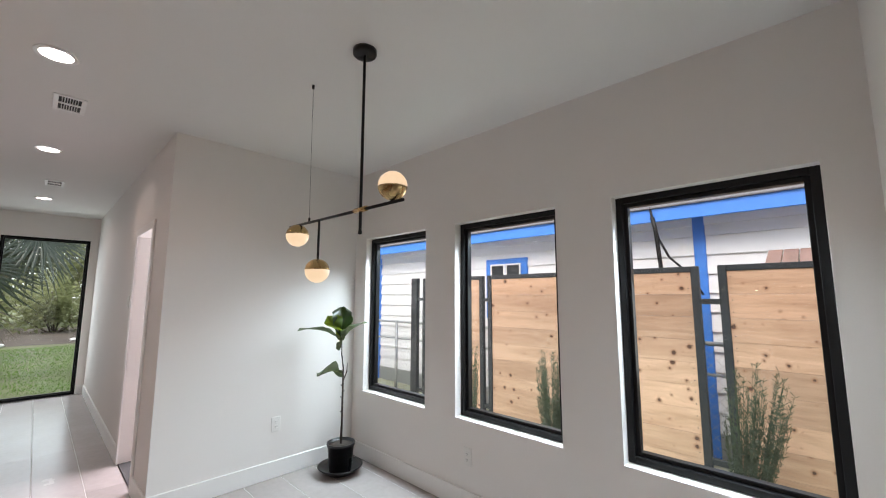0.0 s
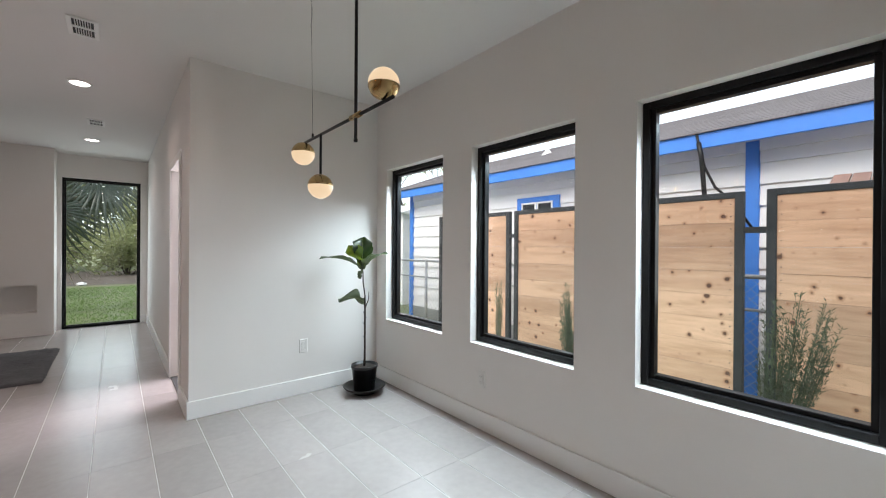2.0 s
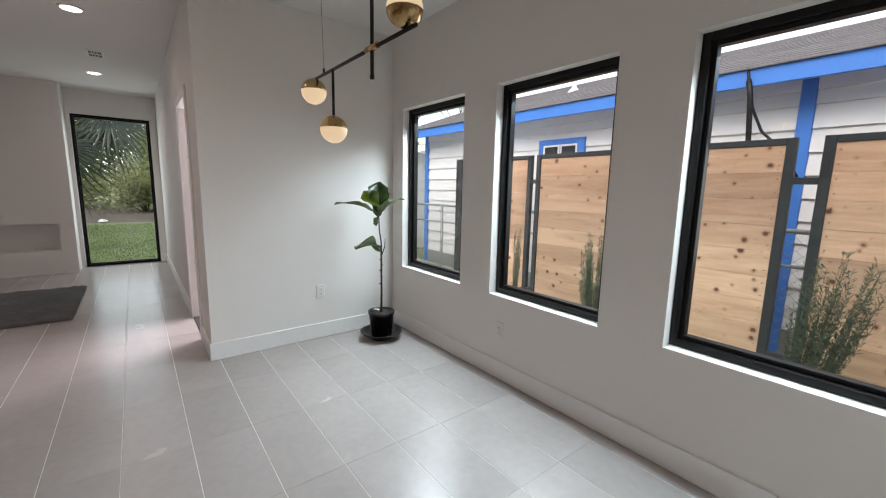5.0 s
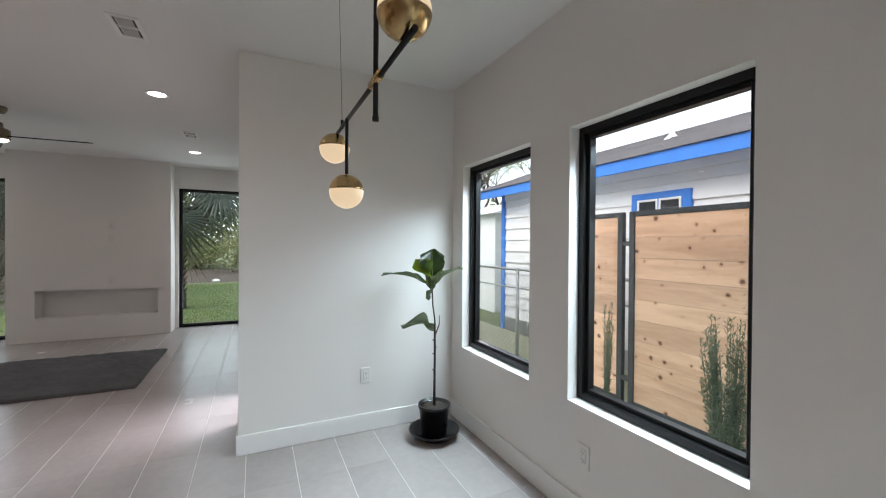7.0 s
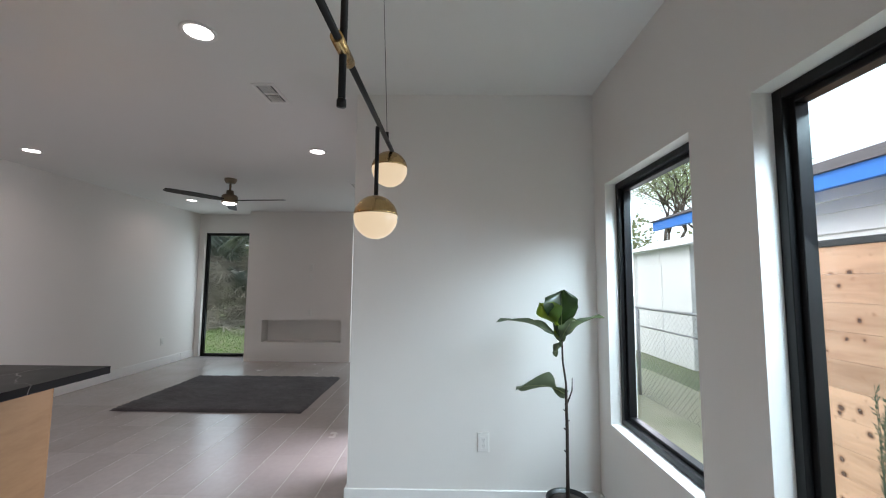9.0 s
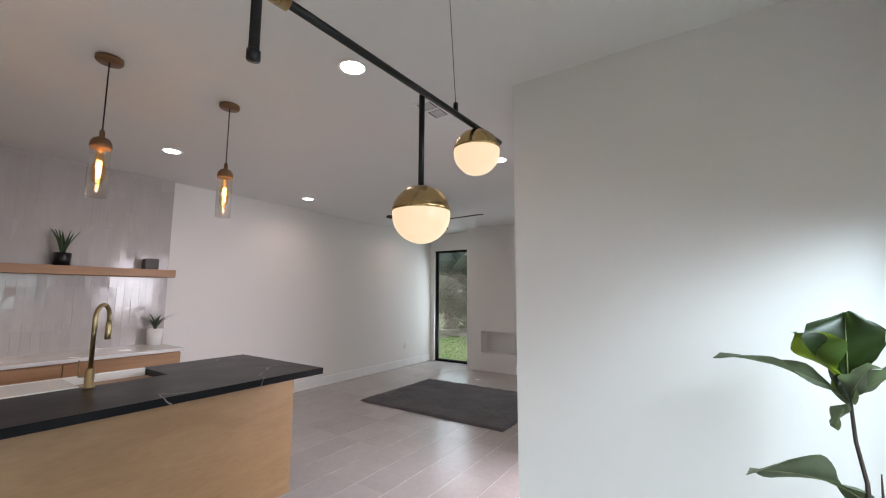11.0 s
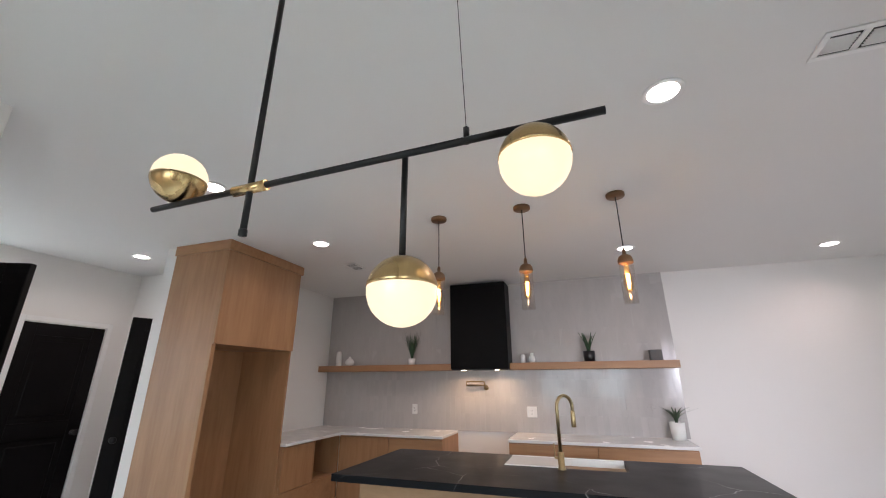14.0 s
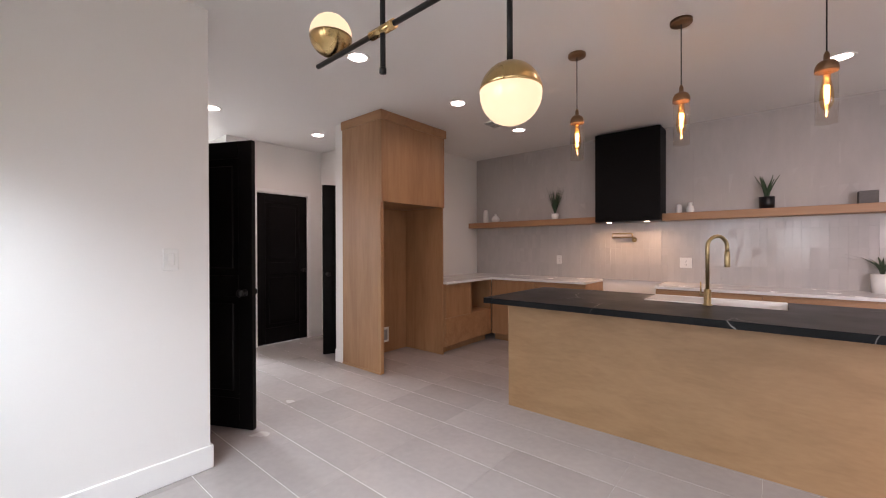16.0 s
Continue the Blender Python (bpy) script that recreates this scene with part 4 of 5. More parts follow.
def fence_panel(x0, x1, label):
    root = thing("cedar_fence", ((x0 + x1) / 2, 5.12, GROUND), label, "fence", "cedar fence panels")
    w, h0, h1 = (x1 - x0) / 2, 0.12, 1.735 - GROUND
    b = 0.058
    for a, c in ((-w, -w + b), (w - b, w)):
        part("post", block(a, c, -0.025, 0.025, -0.05, h1, 0.004), STEEL_FRAME, root)
    for c in (h0, h1 - b * 0.8):
        part("rail", block(-w + b, w - b, -0.022, 0.022, c, c + b * 0.8, 0.003), STEEL_FRAME, root)
    n = 9
    z = h0 + b * 0.8
    step = (h1 - b * 0.8 - z) / n
    for i in range(n):
        part("plank", block(-w + b, w - b, -0.012 + random.uniform(-0.002, 0.002), 0.012, z + step * i + 0.0006, z + step * (i + 1) - 0.0006, 0.002), CEDAR, root)
    bm = bmesh.new()
    for i in range(n):
        for s in (-1, 1):
            for k in (0.25, 0.75):
                lathe(bm, [(0.005, -0.016), (0.0, -0.018)], 6, (s * (w - b - 0.025), 0, z + step * (i + k)), axis="y")
    part("screws", bm, STEEL_FRAME, root)


fence_panel(-5.06, -3.975, "knotty cedar fence panel in a charcoal steel frame")
fence_panel(-3.905, -2.877, "knotty cedar fence panel in a charcoal steel frame")
fence_panel(-2.74, -1.695, "knotty cedar fence panel in a charcoal steel frame")
fence_panel(-1.562, 0.70, "knotty cedar fence panel in a charcoal steel frame")
ep = thing("fence_post", (-5.235, 5.12, GROUND), "wide charcoal steel end post of the cedar fence", "post")
part("shaft", block(-0.062, 0.062, -0.03, 0.03, -0.05, 1.735 - GROUND, 0.004), STEEL_FRAME, ep)
part("cap", block(-0.065, 0.065, -0.033, 0.033, 1.735 - GROUND, 1.741 - GROUND, 0.001), STEEL_FRAME, ep)
for x in (-5.116, -3.94, -2.81, -1.628):
    sp = thing("steel_bracket", (x, 5.12, GROUND), "charcoal steel spacers between fence panels", "fence")
    for z in (0.33, 1.42 - GROUND):
        part("spacer", block(-0.072, 0.072, -0.02, 0.02, z, z + 0.045, 0.003), STEEL_FRAME, sp)

# chain-link fence behind the panels
cl = thing("chain_link_fence", (0, 5.32, GROUND), "galvanised chain-link fence with rails and posts", "fence")
for x in (-9.5, -7.6, -5.9, -3.2, -0.4):
    part("post", tube(bmesh.new(), [(x, 0, 0), (x, 0, 1.27)], 0.024, 10), GALV, cl)
part("top_rail", tube(bmesh.new(), [(-11, 0, 1.245), (1.5, 0, 1.245)], 0.018, 10), GALV, cl)
part("middle_rail", tube(bmesh.new(), [(-11, 0.03, 0.98), (1.5, 0.03, 0.98)], 0.012, 8), GALV, cl)
bm = bmesh.new()
step, top_z = 0.085, 1.23
x = -8.2
while x < 0.9:
    for s in (1, -1):
        a = Vector((x, 0.02 * s * 0.2, 0.02))
        b = Vector((x + s * top_z, 0.02 * s * 0.2, top_z))
        if -9.4 < b.x < 2.0:
            tube(bm, [a, b], 0.0016, 3)
    x += step
tagged(part("mesh_wire", bm, GALV, cl, "diamond wire mesh"), kind="stuff")

# neighbour's house
NX0, NX1, NY = -7.71, 3.0, 6.30
nh = thing("neighbour_house", (0, NY, GROUND), "white lap-sided bungalow with bright blue trim", "house")
part("wall", block(NX0, NX1, 0.02, 4.5, 0, 2.55 - GROUND, 0), SIDING, nh)
zb, k = 0.25, 0
while zb < 2.5 - GROUND:
    h = 0.205
    bm = bmesh.new()
    v = [bm.verts.new(c) for c in ((NX0 + 0.08, 0.018, zb + h), (NX1, 0.018, zb + h), (NX1, -0.012, zb), (NX0 + 0.08, -0.012, zb), (NX0 + 0.08, 0.018, zb), (NX1, 0.018, zb))]
    bm.faces.new((v[0], v[1], v[2], v[3]))
    bm.faces.new((v[3], v[2], v[5], v[4]))
    part("siding_board", bm, SIDING, nh)
    zb += h
part("skirting_sheet", block(NX0, NX1, -0.01, 0.015, 0, 0.25, 0), GALV, nh)
part("corner_board", block(NX0 - 0.02, NX0 + 0.09, -0.03, 0.08, 0, 2.40 - GROUND, 0.004), BLUE, nh, "bright blue corner board")
part("trim_board", block(-1.955, -1.845, -0.03, 0.018, 0, 2.36 - GROUND, 0.004), BLUE, nh, "bright blue upright trim")
part("frieze_board", block(NX0, NX1, -0.025, 0.018, 2.26 - GROUND, 2.40 - GROUND, 0.004), SIDING, nh)
part("fascia", block(NX0 - 0.45, NX1 + 0.3, -0.42, -0.39, 2.285 - GROUND, 2.43 - GROUND, 0.004), BLUE, nh, "bright blue fascia board")
part("soffit", block(NX0 - 0.4, NX1 + 0.3, -0.39, 0.0, 2.37 - GROUND, 2.39 - GROUND, 0), BLUE, nh)
win = part("window", block(-4.83, -4.08, -0.035, 0.01, 1.15 - GROUND, 2.06 - GROUND, 0.004), BLUE, nh, "sliding window in a blue surround")
for a in (-4.735, -4.45):
    bm = bmesh.new()
    for q in ((a, a + 0.025, 1.25, 1.98), (a + 0.245, a + 0.27, 1.25, 1.98), (a + 0.025, a + 0.245, 1.955, 1.98), (a + 0.025, a + 0.245, 1.25, 1.275)):
        box(bm, q[0], q[1], -0.05, -0.034, q[2] - GROUND, q[3] - GROUND, 0.002)
    part("window_frame", bm, TRIM, win)
    part("pane", block(a + 0.02, a + 0.25, -0.044, -0.037, 1.27 - GROUND, 1.96 - GROUND, 0), DARK_GLASS, win)
# shingled slope, course by course
rise, run = 0.95, 2.6
for i in range(16):
    a, b = i / 16, (i + 1.15) / 16
    bm = bmesh.new()
    y0, y1 = -0.45 + run * a, -0.45 + run * b
    z0, z1 = 2.43 - GROUND + rise * a, 2.43 - GROUND + rise * b
    v = [bm.verts.new(c) for c in ((NX0 - 0.5, y0, z0 + 0.012), (NX1 + 0.3, y0, z0 + 0.012), (NX1 + 0.3, y1, z1), (NX0 - 0.5, y1, z1), (NX0 - 0.5, y0, z0), (NX1 + 0.3, y0, z0))]
    bm.faces.new((v[0], v[1], v[2], v[3]))
    bm.faces.new((v[4], v[5], v[1], v[0]))
    part("shingle_course", bm, SHINGLE, nh)
bm = bmesh.new()
v = [bm.verts.new(c) for c in ((NX0 - 0.5, -0.45, 2.43 - GROUND), (NX0 - 0.5, 2.15, 2.43 - GROUND + rise), (NX0 - 0.5, 5.0, 2.43 - GROUND), (NX1 + 0.3, -0.45, 2.43 - GROUND), (NX1 + 0.3, 2.15, 2.43 - GROUND + rise), (NX1 + 0.3, 5.0, 2.43 - GROUND))]
for q in ((0, 1, 2), (3, 5, 4), (1, 4, 5, 2), (0, 3, 5, 2)):
    bm.faces.new([v[i] for i in q])
part("roof_back", bm, SHINGLE, nh)
part("vent_pipe", tube(bmesh.new(), [(-4.98, 0.95, 2.85 - GROUND), (-4.98, 0.95, 3.19 - GROUND)], 0.035, 12), TRIM, nh, "white roof vent pipe")
part("pipe_flashing", lathe(bmesh.new(), [(0.16, 2.86 - GROUND), (0.05, 2.98 - GROUND), (0.04, 3.0 - GROUND)], 14, (-4.98, 0.95, 0)), TRIM, nh)

cb = thing("service_cable", (-2.24, 5.87, 0), "black service cables hanging from the eave", "cable")
part("conduit", tube(bmesh.new(), [(0, 0, 2.34), (0.02, 0.02, 2.2), (0.05, 0.1, 1.5), (0.05, 0.2, 0.6)], 0.022, 8), BLACK_METAL, cb)
part("drop_wire", tube(bmesh.new(), [(-0.02, 0, 2.45), (0.0, 0, 2.34), (0.04, 0.05, 2.1), (0.12, 0.08, 1.9), (0.26, 0.1, 1.75), (0.4, 0.12, 1.5)], 0.012, 8), BLACK_METAL, cb)

aw = thing("tin_roof", (-0.55, 5.75, 1.70), "small rusty ribbed tin roof against the house", "roof")
bm = bmesh.new()
for i in range(14):
    box(bm, -0.75 + 0.11 * i, -0.65 + 0.11 * i, -0.3, 0.25, 0.0, 0.02)
for v in bm.verts:
    v.co.z += 0.35 * (v.co.y + 0.3)
part("sheet", bm, RUST_ROOF, aw)
part("support", block(-0.7, 0.7, 0.18, 0.24, -1.86, 0.16, 0.004), SIDING, aw)


# ---- plants ----
def leaf_blade(bm, length, width, bend, base=Matrix(), seg=7, across=4, wave=0.0, notch=1.0):
    """A broad leaf with a midrib fold, bent downwards along its length; fiddle shaped."""
    rows = []
    for i in range(seg + 1):
        u = i / seg
        w = width * (math.sin(math.pi * min(1, 0.03 + 0.94 * u ** 1.15)) ** 0.75) * (1 - 0.22 * notch * math.exp(-((u - 0.4) / 0.14) ** 2)) * (0.65 + 0.5 * u) * (1 + 0.09 * math.sin(17 * u) + 0.05 * math.sin(31 * u + 1))
        row = []
        for k in range(-across, across + 1):
            s = k / across
            zz = -bend * u * u * length + 0.22 * w * abs(s) + wave * math.sin(9 * u + 2.2 * s) * abs(s) * width
            row.append(bm.verts.new(base @ Vector((u * length, s * w * 0.5, zz))))
        rows.append(row)
    for a, b in zip(rows, rows[1:]):
        for k in range(2 * across):
            bm.faces.new((a[k], a[k + 1], b[k + 1], b[k])).smooth = True
    return bm


fig = thing("fiddle_leaf_fig", (-4.02, 3.20, 0), "young fiddle-leaf fig in a black nursery pot and saucer", "plant")
part("saucer", lathe(bmesh.new(), [(0.0, 0.012), (0.10, 0.012), (0.155, 0.035), (0.185, 0.062), (0.188, 0.066), (0.178, 0.066), (0.15, 0.048), (0.09, 0.022), (0.0, 0.022)], 40), BLACK_POT, fig, "glossy black saucer")
part("saucer_foot", lathe(bmesh.new(), [(0.10, 0.0), (0.10, 0.013)], 32), BLACK_POT, fig)
part("pot", lathe(bmesh.new(), [(0.092, 0.022), (0.110, 0.222), (0.116, 0.223), (0.118, 0.248), (0.111, 0.249), (0.107, 0.222), (0.0, 0.219)], 36), BLACK_POT, fig, "black plastic nursery pot")
part("soil", lathe(bmesh.new(), [(0.0, 0.236), (0.06, 0.233), (0.106, 0.226)], 24), SOIL, fig)
bm = bmesh.new()
pts = [(0.0, 0.0, 0.23), (0.004, 0.0, 0.42), (-0.004, 0.004, 0.60), (0.002, 0.0, 0.76), (-0.002, 0.002, 0.86), (-0.012, -0.012, 0.98), (-0.014, -0.014, 1.09), (-0.018, -0.016, 1.17)]
tube(bm, pts, [0.0105, 0.009, 0.0088, 0.0082, 0.006, 0.0055, 0.005, 0.004], 10)
for z in (0.36, 0.42, 0.49, 0.55, 0.61, 0.66, 0.71):
    tube(bm, [(0, 0, z), (0.014 * random.choice((-1, 1)), 0.012 * random.choice((-1, 1)), z + 0.008)], [0.006, 0.003], 5)
tube(bm, [(0, 0, 0.74), (0.012, 0.03, 0.83), (0.012, 0.032, 0.90)], [0.005, 0.004, 0.002], 6)
part("trunk", bm, STEM, fig)
# each leaf: base height, compass turn, upward pitch, roll, length, width, bend, material (backlit, shaded or pale
# underside)
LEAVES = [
    (1.10, -108, 42, 0, 0.34, 0.105, 0.5, LEAF_PALE), (1.13, -118, 58, 62, 0.22, 0.16, 0.1, LEAF_BACKLIT), (1.12, 158, 80, 0, 0.27, 0.21, 0.03, LEAF_SHADED),
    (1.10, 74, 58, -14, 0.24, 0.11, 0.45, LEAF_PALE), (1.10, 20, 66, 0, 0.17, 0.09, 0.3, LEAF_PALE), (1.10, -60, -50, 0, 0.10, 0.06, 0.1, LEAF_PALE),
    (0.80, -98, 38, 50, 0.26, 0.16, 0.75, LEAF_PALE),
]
for z, yaw, pitch, roll, ln, wd, bend, mt in LEAVES:
    off = (-0.016, -0.015, z) if z > 1 else (0, 0, z)
    m = pose(*off, 0, 0, yaw) @ pose(0, 0, 0, 0, -pitch, 0) @ pose(0, 0, 0, roll, 0, 0)
    bm = leaf_blade(bmesh.new(), ln, wd, bend, m, seg=16, across=5, wave=0.2)
    tube(bm, [m @ Vector((-0.002, 0, 0)), m @ Vector((0.03, 0, 0))], 0.0028, 5)
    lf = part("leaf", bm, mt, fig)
    rib = bmesh.new()
    tube(rib, [m @ Vector((u * ln, 0, 0.0012 - bend * u * u * ln)) for u in (0.02, 0.2, 0.4, 0.6, 0.8, 0.95)], [0.0026, 0.0024, 0.002, 0.0016, 0.0012, 0.0006], 5)
    part("midrib", rib, VEIN, lf, "pale leaf midrib")


def spiky(name, at, label, pot, leaves, height, spread, width, mat, pot_r, pot_h, curve=0.4):
    root = thing(name, at, label, "plant")
    part("pot", lathe(bmesh.new(), [(pot_r * 0.9, 0), (pot_r, pot_h), (pot_r * 0.88, pot_h), (pot_r * 0.85, pot_h - 0.008), (0, pot_h - 0.008)], 24), pot, root)
    for i in range(leaves):
        a = 360 * i / leaves + random.uniform(-18, 18)
        h = height * random.uniform(0.7, 1.05)
        s = spread * random.uniform(0.5, 1.1)
        bm = bmesh.new()
        rows = []
        for k in range(6):
            u = k / 5
            w = width * (1 - u ** 1.6) * (0.8 + 0.4 * math.sin(math.pi * u))
            r = 0.1 * pot_r + s * (u ** (1 + curve))
            zz = pot_h - 0.01 + h * (u - curve * 0.35 * u * u)
            rows.append([bm.verts.new((r, -w / 2, zz)), bm.verts.new((r - width * 0.2, 0, zz - 0.002)), bm.verts.new((r, w / 2, zz))])
        for p, q in zip(rows, rows[1:]):
            bm.faces.new((p[0], p[1], q[1], q[0]))
            bm.faces.new((p[1], p[2], q[2], q[1]))
        ob = part("leaf", bm, mat, root)
        ob.matrix_basis = pose(0, 0, 0, 0, 0, a)
    return root


ST = 1.675
spiky("grass_plant", (-0.99, -2.12, ST), "small grassy plant in a white pot on the shelf", PORCELAIN, 85, 0.40, 0.14, 0.008, SUCCULENT, 0.05, 0.08, 0.3)
spiky("snake_plant", (-3.245, -2.12, ST), "small succulent in a black pot on the shelf", BLACK_POT, 10, 0.25, 0.11, 0.036, SUCCULENT, 0.066, 0.12, 0.3)
spiky("aloe_plant", (-4.03, -2.10, CT), "small aloe in a white pot on the worktop", PORCELAIN, 15, 0.26, 0.27, 0.024, ALOE, 0.075, 0.17, 0.85)
vs = thing("bottle_vase", (0.15, -2.12, ST), "tall white ceramic vase on the shelf", "vase")
part("body", lathe(bmesh.new(), [(0.038, 0), (0.042, 0.01), (0.042, 0.16), (0.03, 0.19), (0.026, 0.2), (0.018, 0.2)], 24), PORCELAIN, vs)
vs2 = thing("round_vase", (-0.03, -2.12, ST), "small round white ceramic vase on the shelf", "vase")
part("body", lathe(bmesh.new(), [(0.03, 0), (0.06, 0.02), (0.068, 0.05), (0.045, 0.09), (0.016, 0.105), (0.022, 0.125), (0.014, 0.125)], 24), PORCELAIN, vs2)
vs3 = thing("white_jar", (-2.47, -2.15, ST), "small white ceramic jar on the shelf", "jar")
part("body", lathe(bmesh.new(), [(0.026, 0), (0.03, 0.01), (0.03, 0.08), (0.02, 0.10), (0.0, 0.105)], 20), PORCELAIN, vs3)
vs4 = thing("white_jar", (-2.58, -2.15, ST), "small white ceramic jar on the shelf", "jar")
part("body", lathe(bmesh.new(), [(0.03, 0), (0.042, 0.03), (0.035, 0.07), (0.02, 0.085), (0.024, 0.115), (0.0, 0.12)], 20), PORCELAIN, vs4)
CONCRETE = material("grey_concrete", (0.16, 0.155, 0.15), 0.85, vary=0.15, fine=90, bump=0.15)
cup = thing("concrete_cup", (-3.945, -2.12, ST), "square grey concrete cup on the shelf", "cup")
part("body", block(-0.062, 0.062, -0.05, 0.05, 0, 0.115, 0.006, 2), CONCRETE, cup)


def feathery_shrub(x, y, n, height, spread, seed, lean=0.0):
    rnd = random.Random(seed)
    root = thing("feathery_shrub", (x, y, GROUND), "grey-green feathery shrub at the fence", "shrub", "shrubs at the fence")
    bm, lf = bmesh.new(), bmesh.new()
    for i in range(n):
        a, r = rnd.uniform(0, 2 * math.pi), spread * math.sqrt(rnd.random())
        h = height * rnd.uniform(0.55, 1.0)
        d = Vector((math.cos(a) * r + lean * h, math.sin(a) * r * 0.6, h))
        b0 = Vector((d.x * 0.25, d.y * 0.25, 0))
        pts = [b0.lerp(d, u) + Vector((0, 0, 0.03 * math.sin(math.pi * u))) for u in (0, 0.35, 0.7, 1)]
        tube(bm, pts, [0.003, 0.0026, 0.0017, 0.001], 4)
        for k in range(70):
            u = rnd.uniform(0.22, 1.0)
            p = b0.lerp(d, u)
            q = Vector((rnd.gauss(0, 1), rnd.gauss(0, 1), rnd.uniform(0.4, 2.0))).normalized() * rnd.uniform(0.02, 0.045)
            s = q.orthogonal().normalized() * 0.003
            lf.faces.new([lf.verts.new(c) for c in (p, p + q * 0.5 + s, p + q, p + q * 0.5 - s)])
    part("stems", bm, SAGE, root)
    part("foliage", lf, SAGE, root)


feathery_shrub(-1.50, 4.78, 75, 1.22, 0.2, 1, 0.17)
feathery_shrub(-2.87, 4.75, 70, 1.15, 0.17, 2)
feathery_shrub(-3.87, 4.78, 16, 1.1, 0.07, 3)


# ---- back garden ----
def fan_frond(bm, base, length, blades, droop, rnd, width=0.032):
    """A fan of narrow folded blades spread from one point."""
    for i in range(blades):
        a = math.radians(-115 + 230 * i / (blades - 1)) + rnd.uniform(-0.03, 0.03)
        ln = length * (0.72 + 0.28 * math.cos(a * 0.7)) * rnd.uniform(0.88, 1.0)
        dx, dy = math.cos(a), math.sin(a)
        prev = None
        for k in range(5):
            u = k / 4
            z = -droop * ln * u ** 2.2
            w = width * (math.sin(math.pi * (0.12 + 0.86 * u)) ** 0.8) * (1.0 if u < 0.8 else 0.6)
            c = Vector((dx * ln * u, dy * ln * u, z))
            s = Vector((-dy, dx, 0)) * w * 0.5
            cur = [bm.verts.new(base @ (c - s)), bm.verts.new(base @ (c + Vector((0, 0, w * 0.25)))), bm.verts.new(base @ (c + s))]
            if prev:
                bm.faces.new((prev[0], prev[1], cur[1], cur[0]))
                bm.faces.new((prev[1], prev[2], cur[2], cur[1]))
            prev = cur


def palm(x, y, height, n, size, seed, dead=10, label="cabbage palm with drooping fan fronds and a dead skirt"):
    rnd = random.Random(seed)
    root = thing("palm_tree", (x, y, GROUND), label, "tree", "garden palms")
    bm = tube(bmesh.new(), [(0.03 * math.sin(3 * k), 0.02 * math.cos(2 * k), height * k / 6) for k in range(7)], [0.2, 0.17, 0.16, 0.15, 0.15, 0.15, 0.1], 12)
    for k in range(int(height / 0.14)):
        for j in range(7):
            a = j * 0.9 + k * 0.45
            z = 0.1 + k * 0.14
            tube(bm, [(0.14 * math.cos(a), 0.14 * math.sin(a), z), (0.23 * math.cos(a), 0.23 * math.sin(a), z + 0.13)], [0.035, 0.012], 4)
    part("trunk", bm, BARK, root)
    bm, st = bmesh.new(), bmesh.new()
    for i in range(n):
        yaw, pitch = i * 137.5 + rnd.uniform(-15, 15), rnd.uniform(-35, 70)
        stem = size * rnd.uniform(0.7, 1.1)
        m = pose(0, 0, height, 0, 0, yaw) @ pose(0, 0, 0, 0, -pitch, 0)
        tip = m @ Vector((stem, 0, 0))
        tip.z -= 0.18 * stem
        tube(st, [Vector((0, 0, height - 0.05)), (m @ Vector((stem * 0.5, 0, 0))), tip], [0.02, 0.014, 0.008], 5)
        fb = Matrix.Translation(tip) @ pose(0, 0, 0, 0, 0, yaw) @ pose(0, 0, 0, rnd.uniform(-40, 40), -pitch + rnd.uniform(15, 60), 0)
        fan_frond(bm, fb, size * rnd.uniform(0.75, 1.0), 24, rnd.uniform(0.3, 0.7), rnd, 0.055)
    part("crown", bm, PALM, root)
    part("leaf_stalks", st, PALM, root)
    bm = bmesh.new()
    for i in range(dead):
        yaw = i * 137.5 + rnd.uniform(-20, 20)
        z = height * rnd.uniform(0.45, 0.98)
        fb = pose(0.25 * math.cos(radians(yaw)), 0.25 * math.sin(radians(yaw)), z, 0, 0, yaw) @ pose(0, 0, 0, rnd.uniform(-30, 30), rnd.uniform(55, 85), 0)
        fan_frond(bm, fb, size * 0.85, 18, 0.2, rnd, 0.026)
    if dead:
        part("dead_skirt", bm, PALM_DEAD, root, "grey-brown dead fronds")
    return root


palm(-12.7, 0.3, 2.95, 20, 1.25, 4, 3)
palm(-16.2, -4.4, 2.6, 18, 1.1, 5, 30)
palm(-16.8, -6.6, 3.6, 26, 1.2, 6, 24)
palm(-16.6, -2.2, 3.3, 24, 1.15, 7, 18)
palm(-17.5, -3.9, 4.2, 26, 1.3, 8, 12)


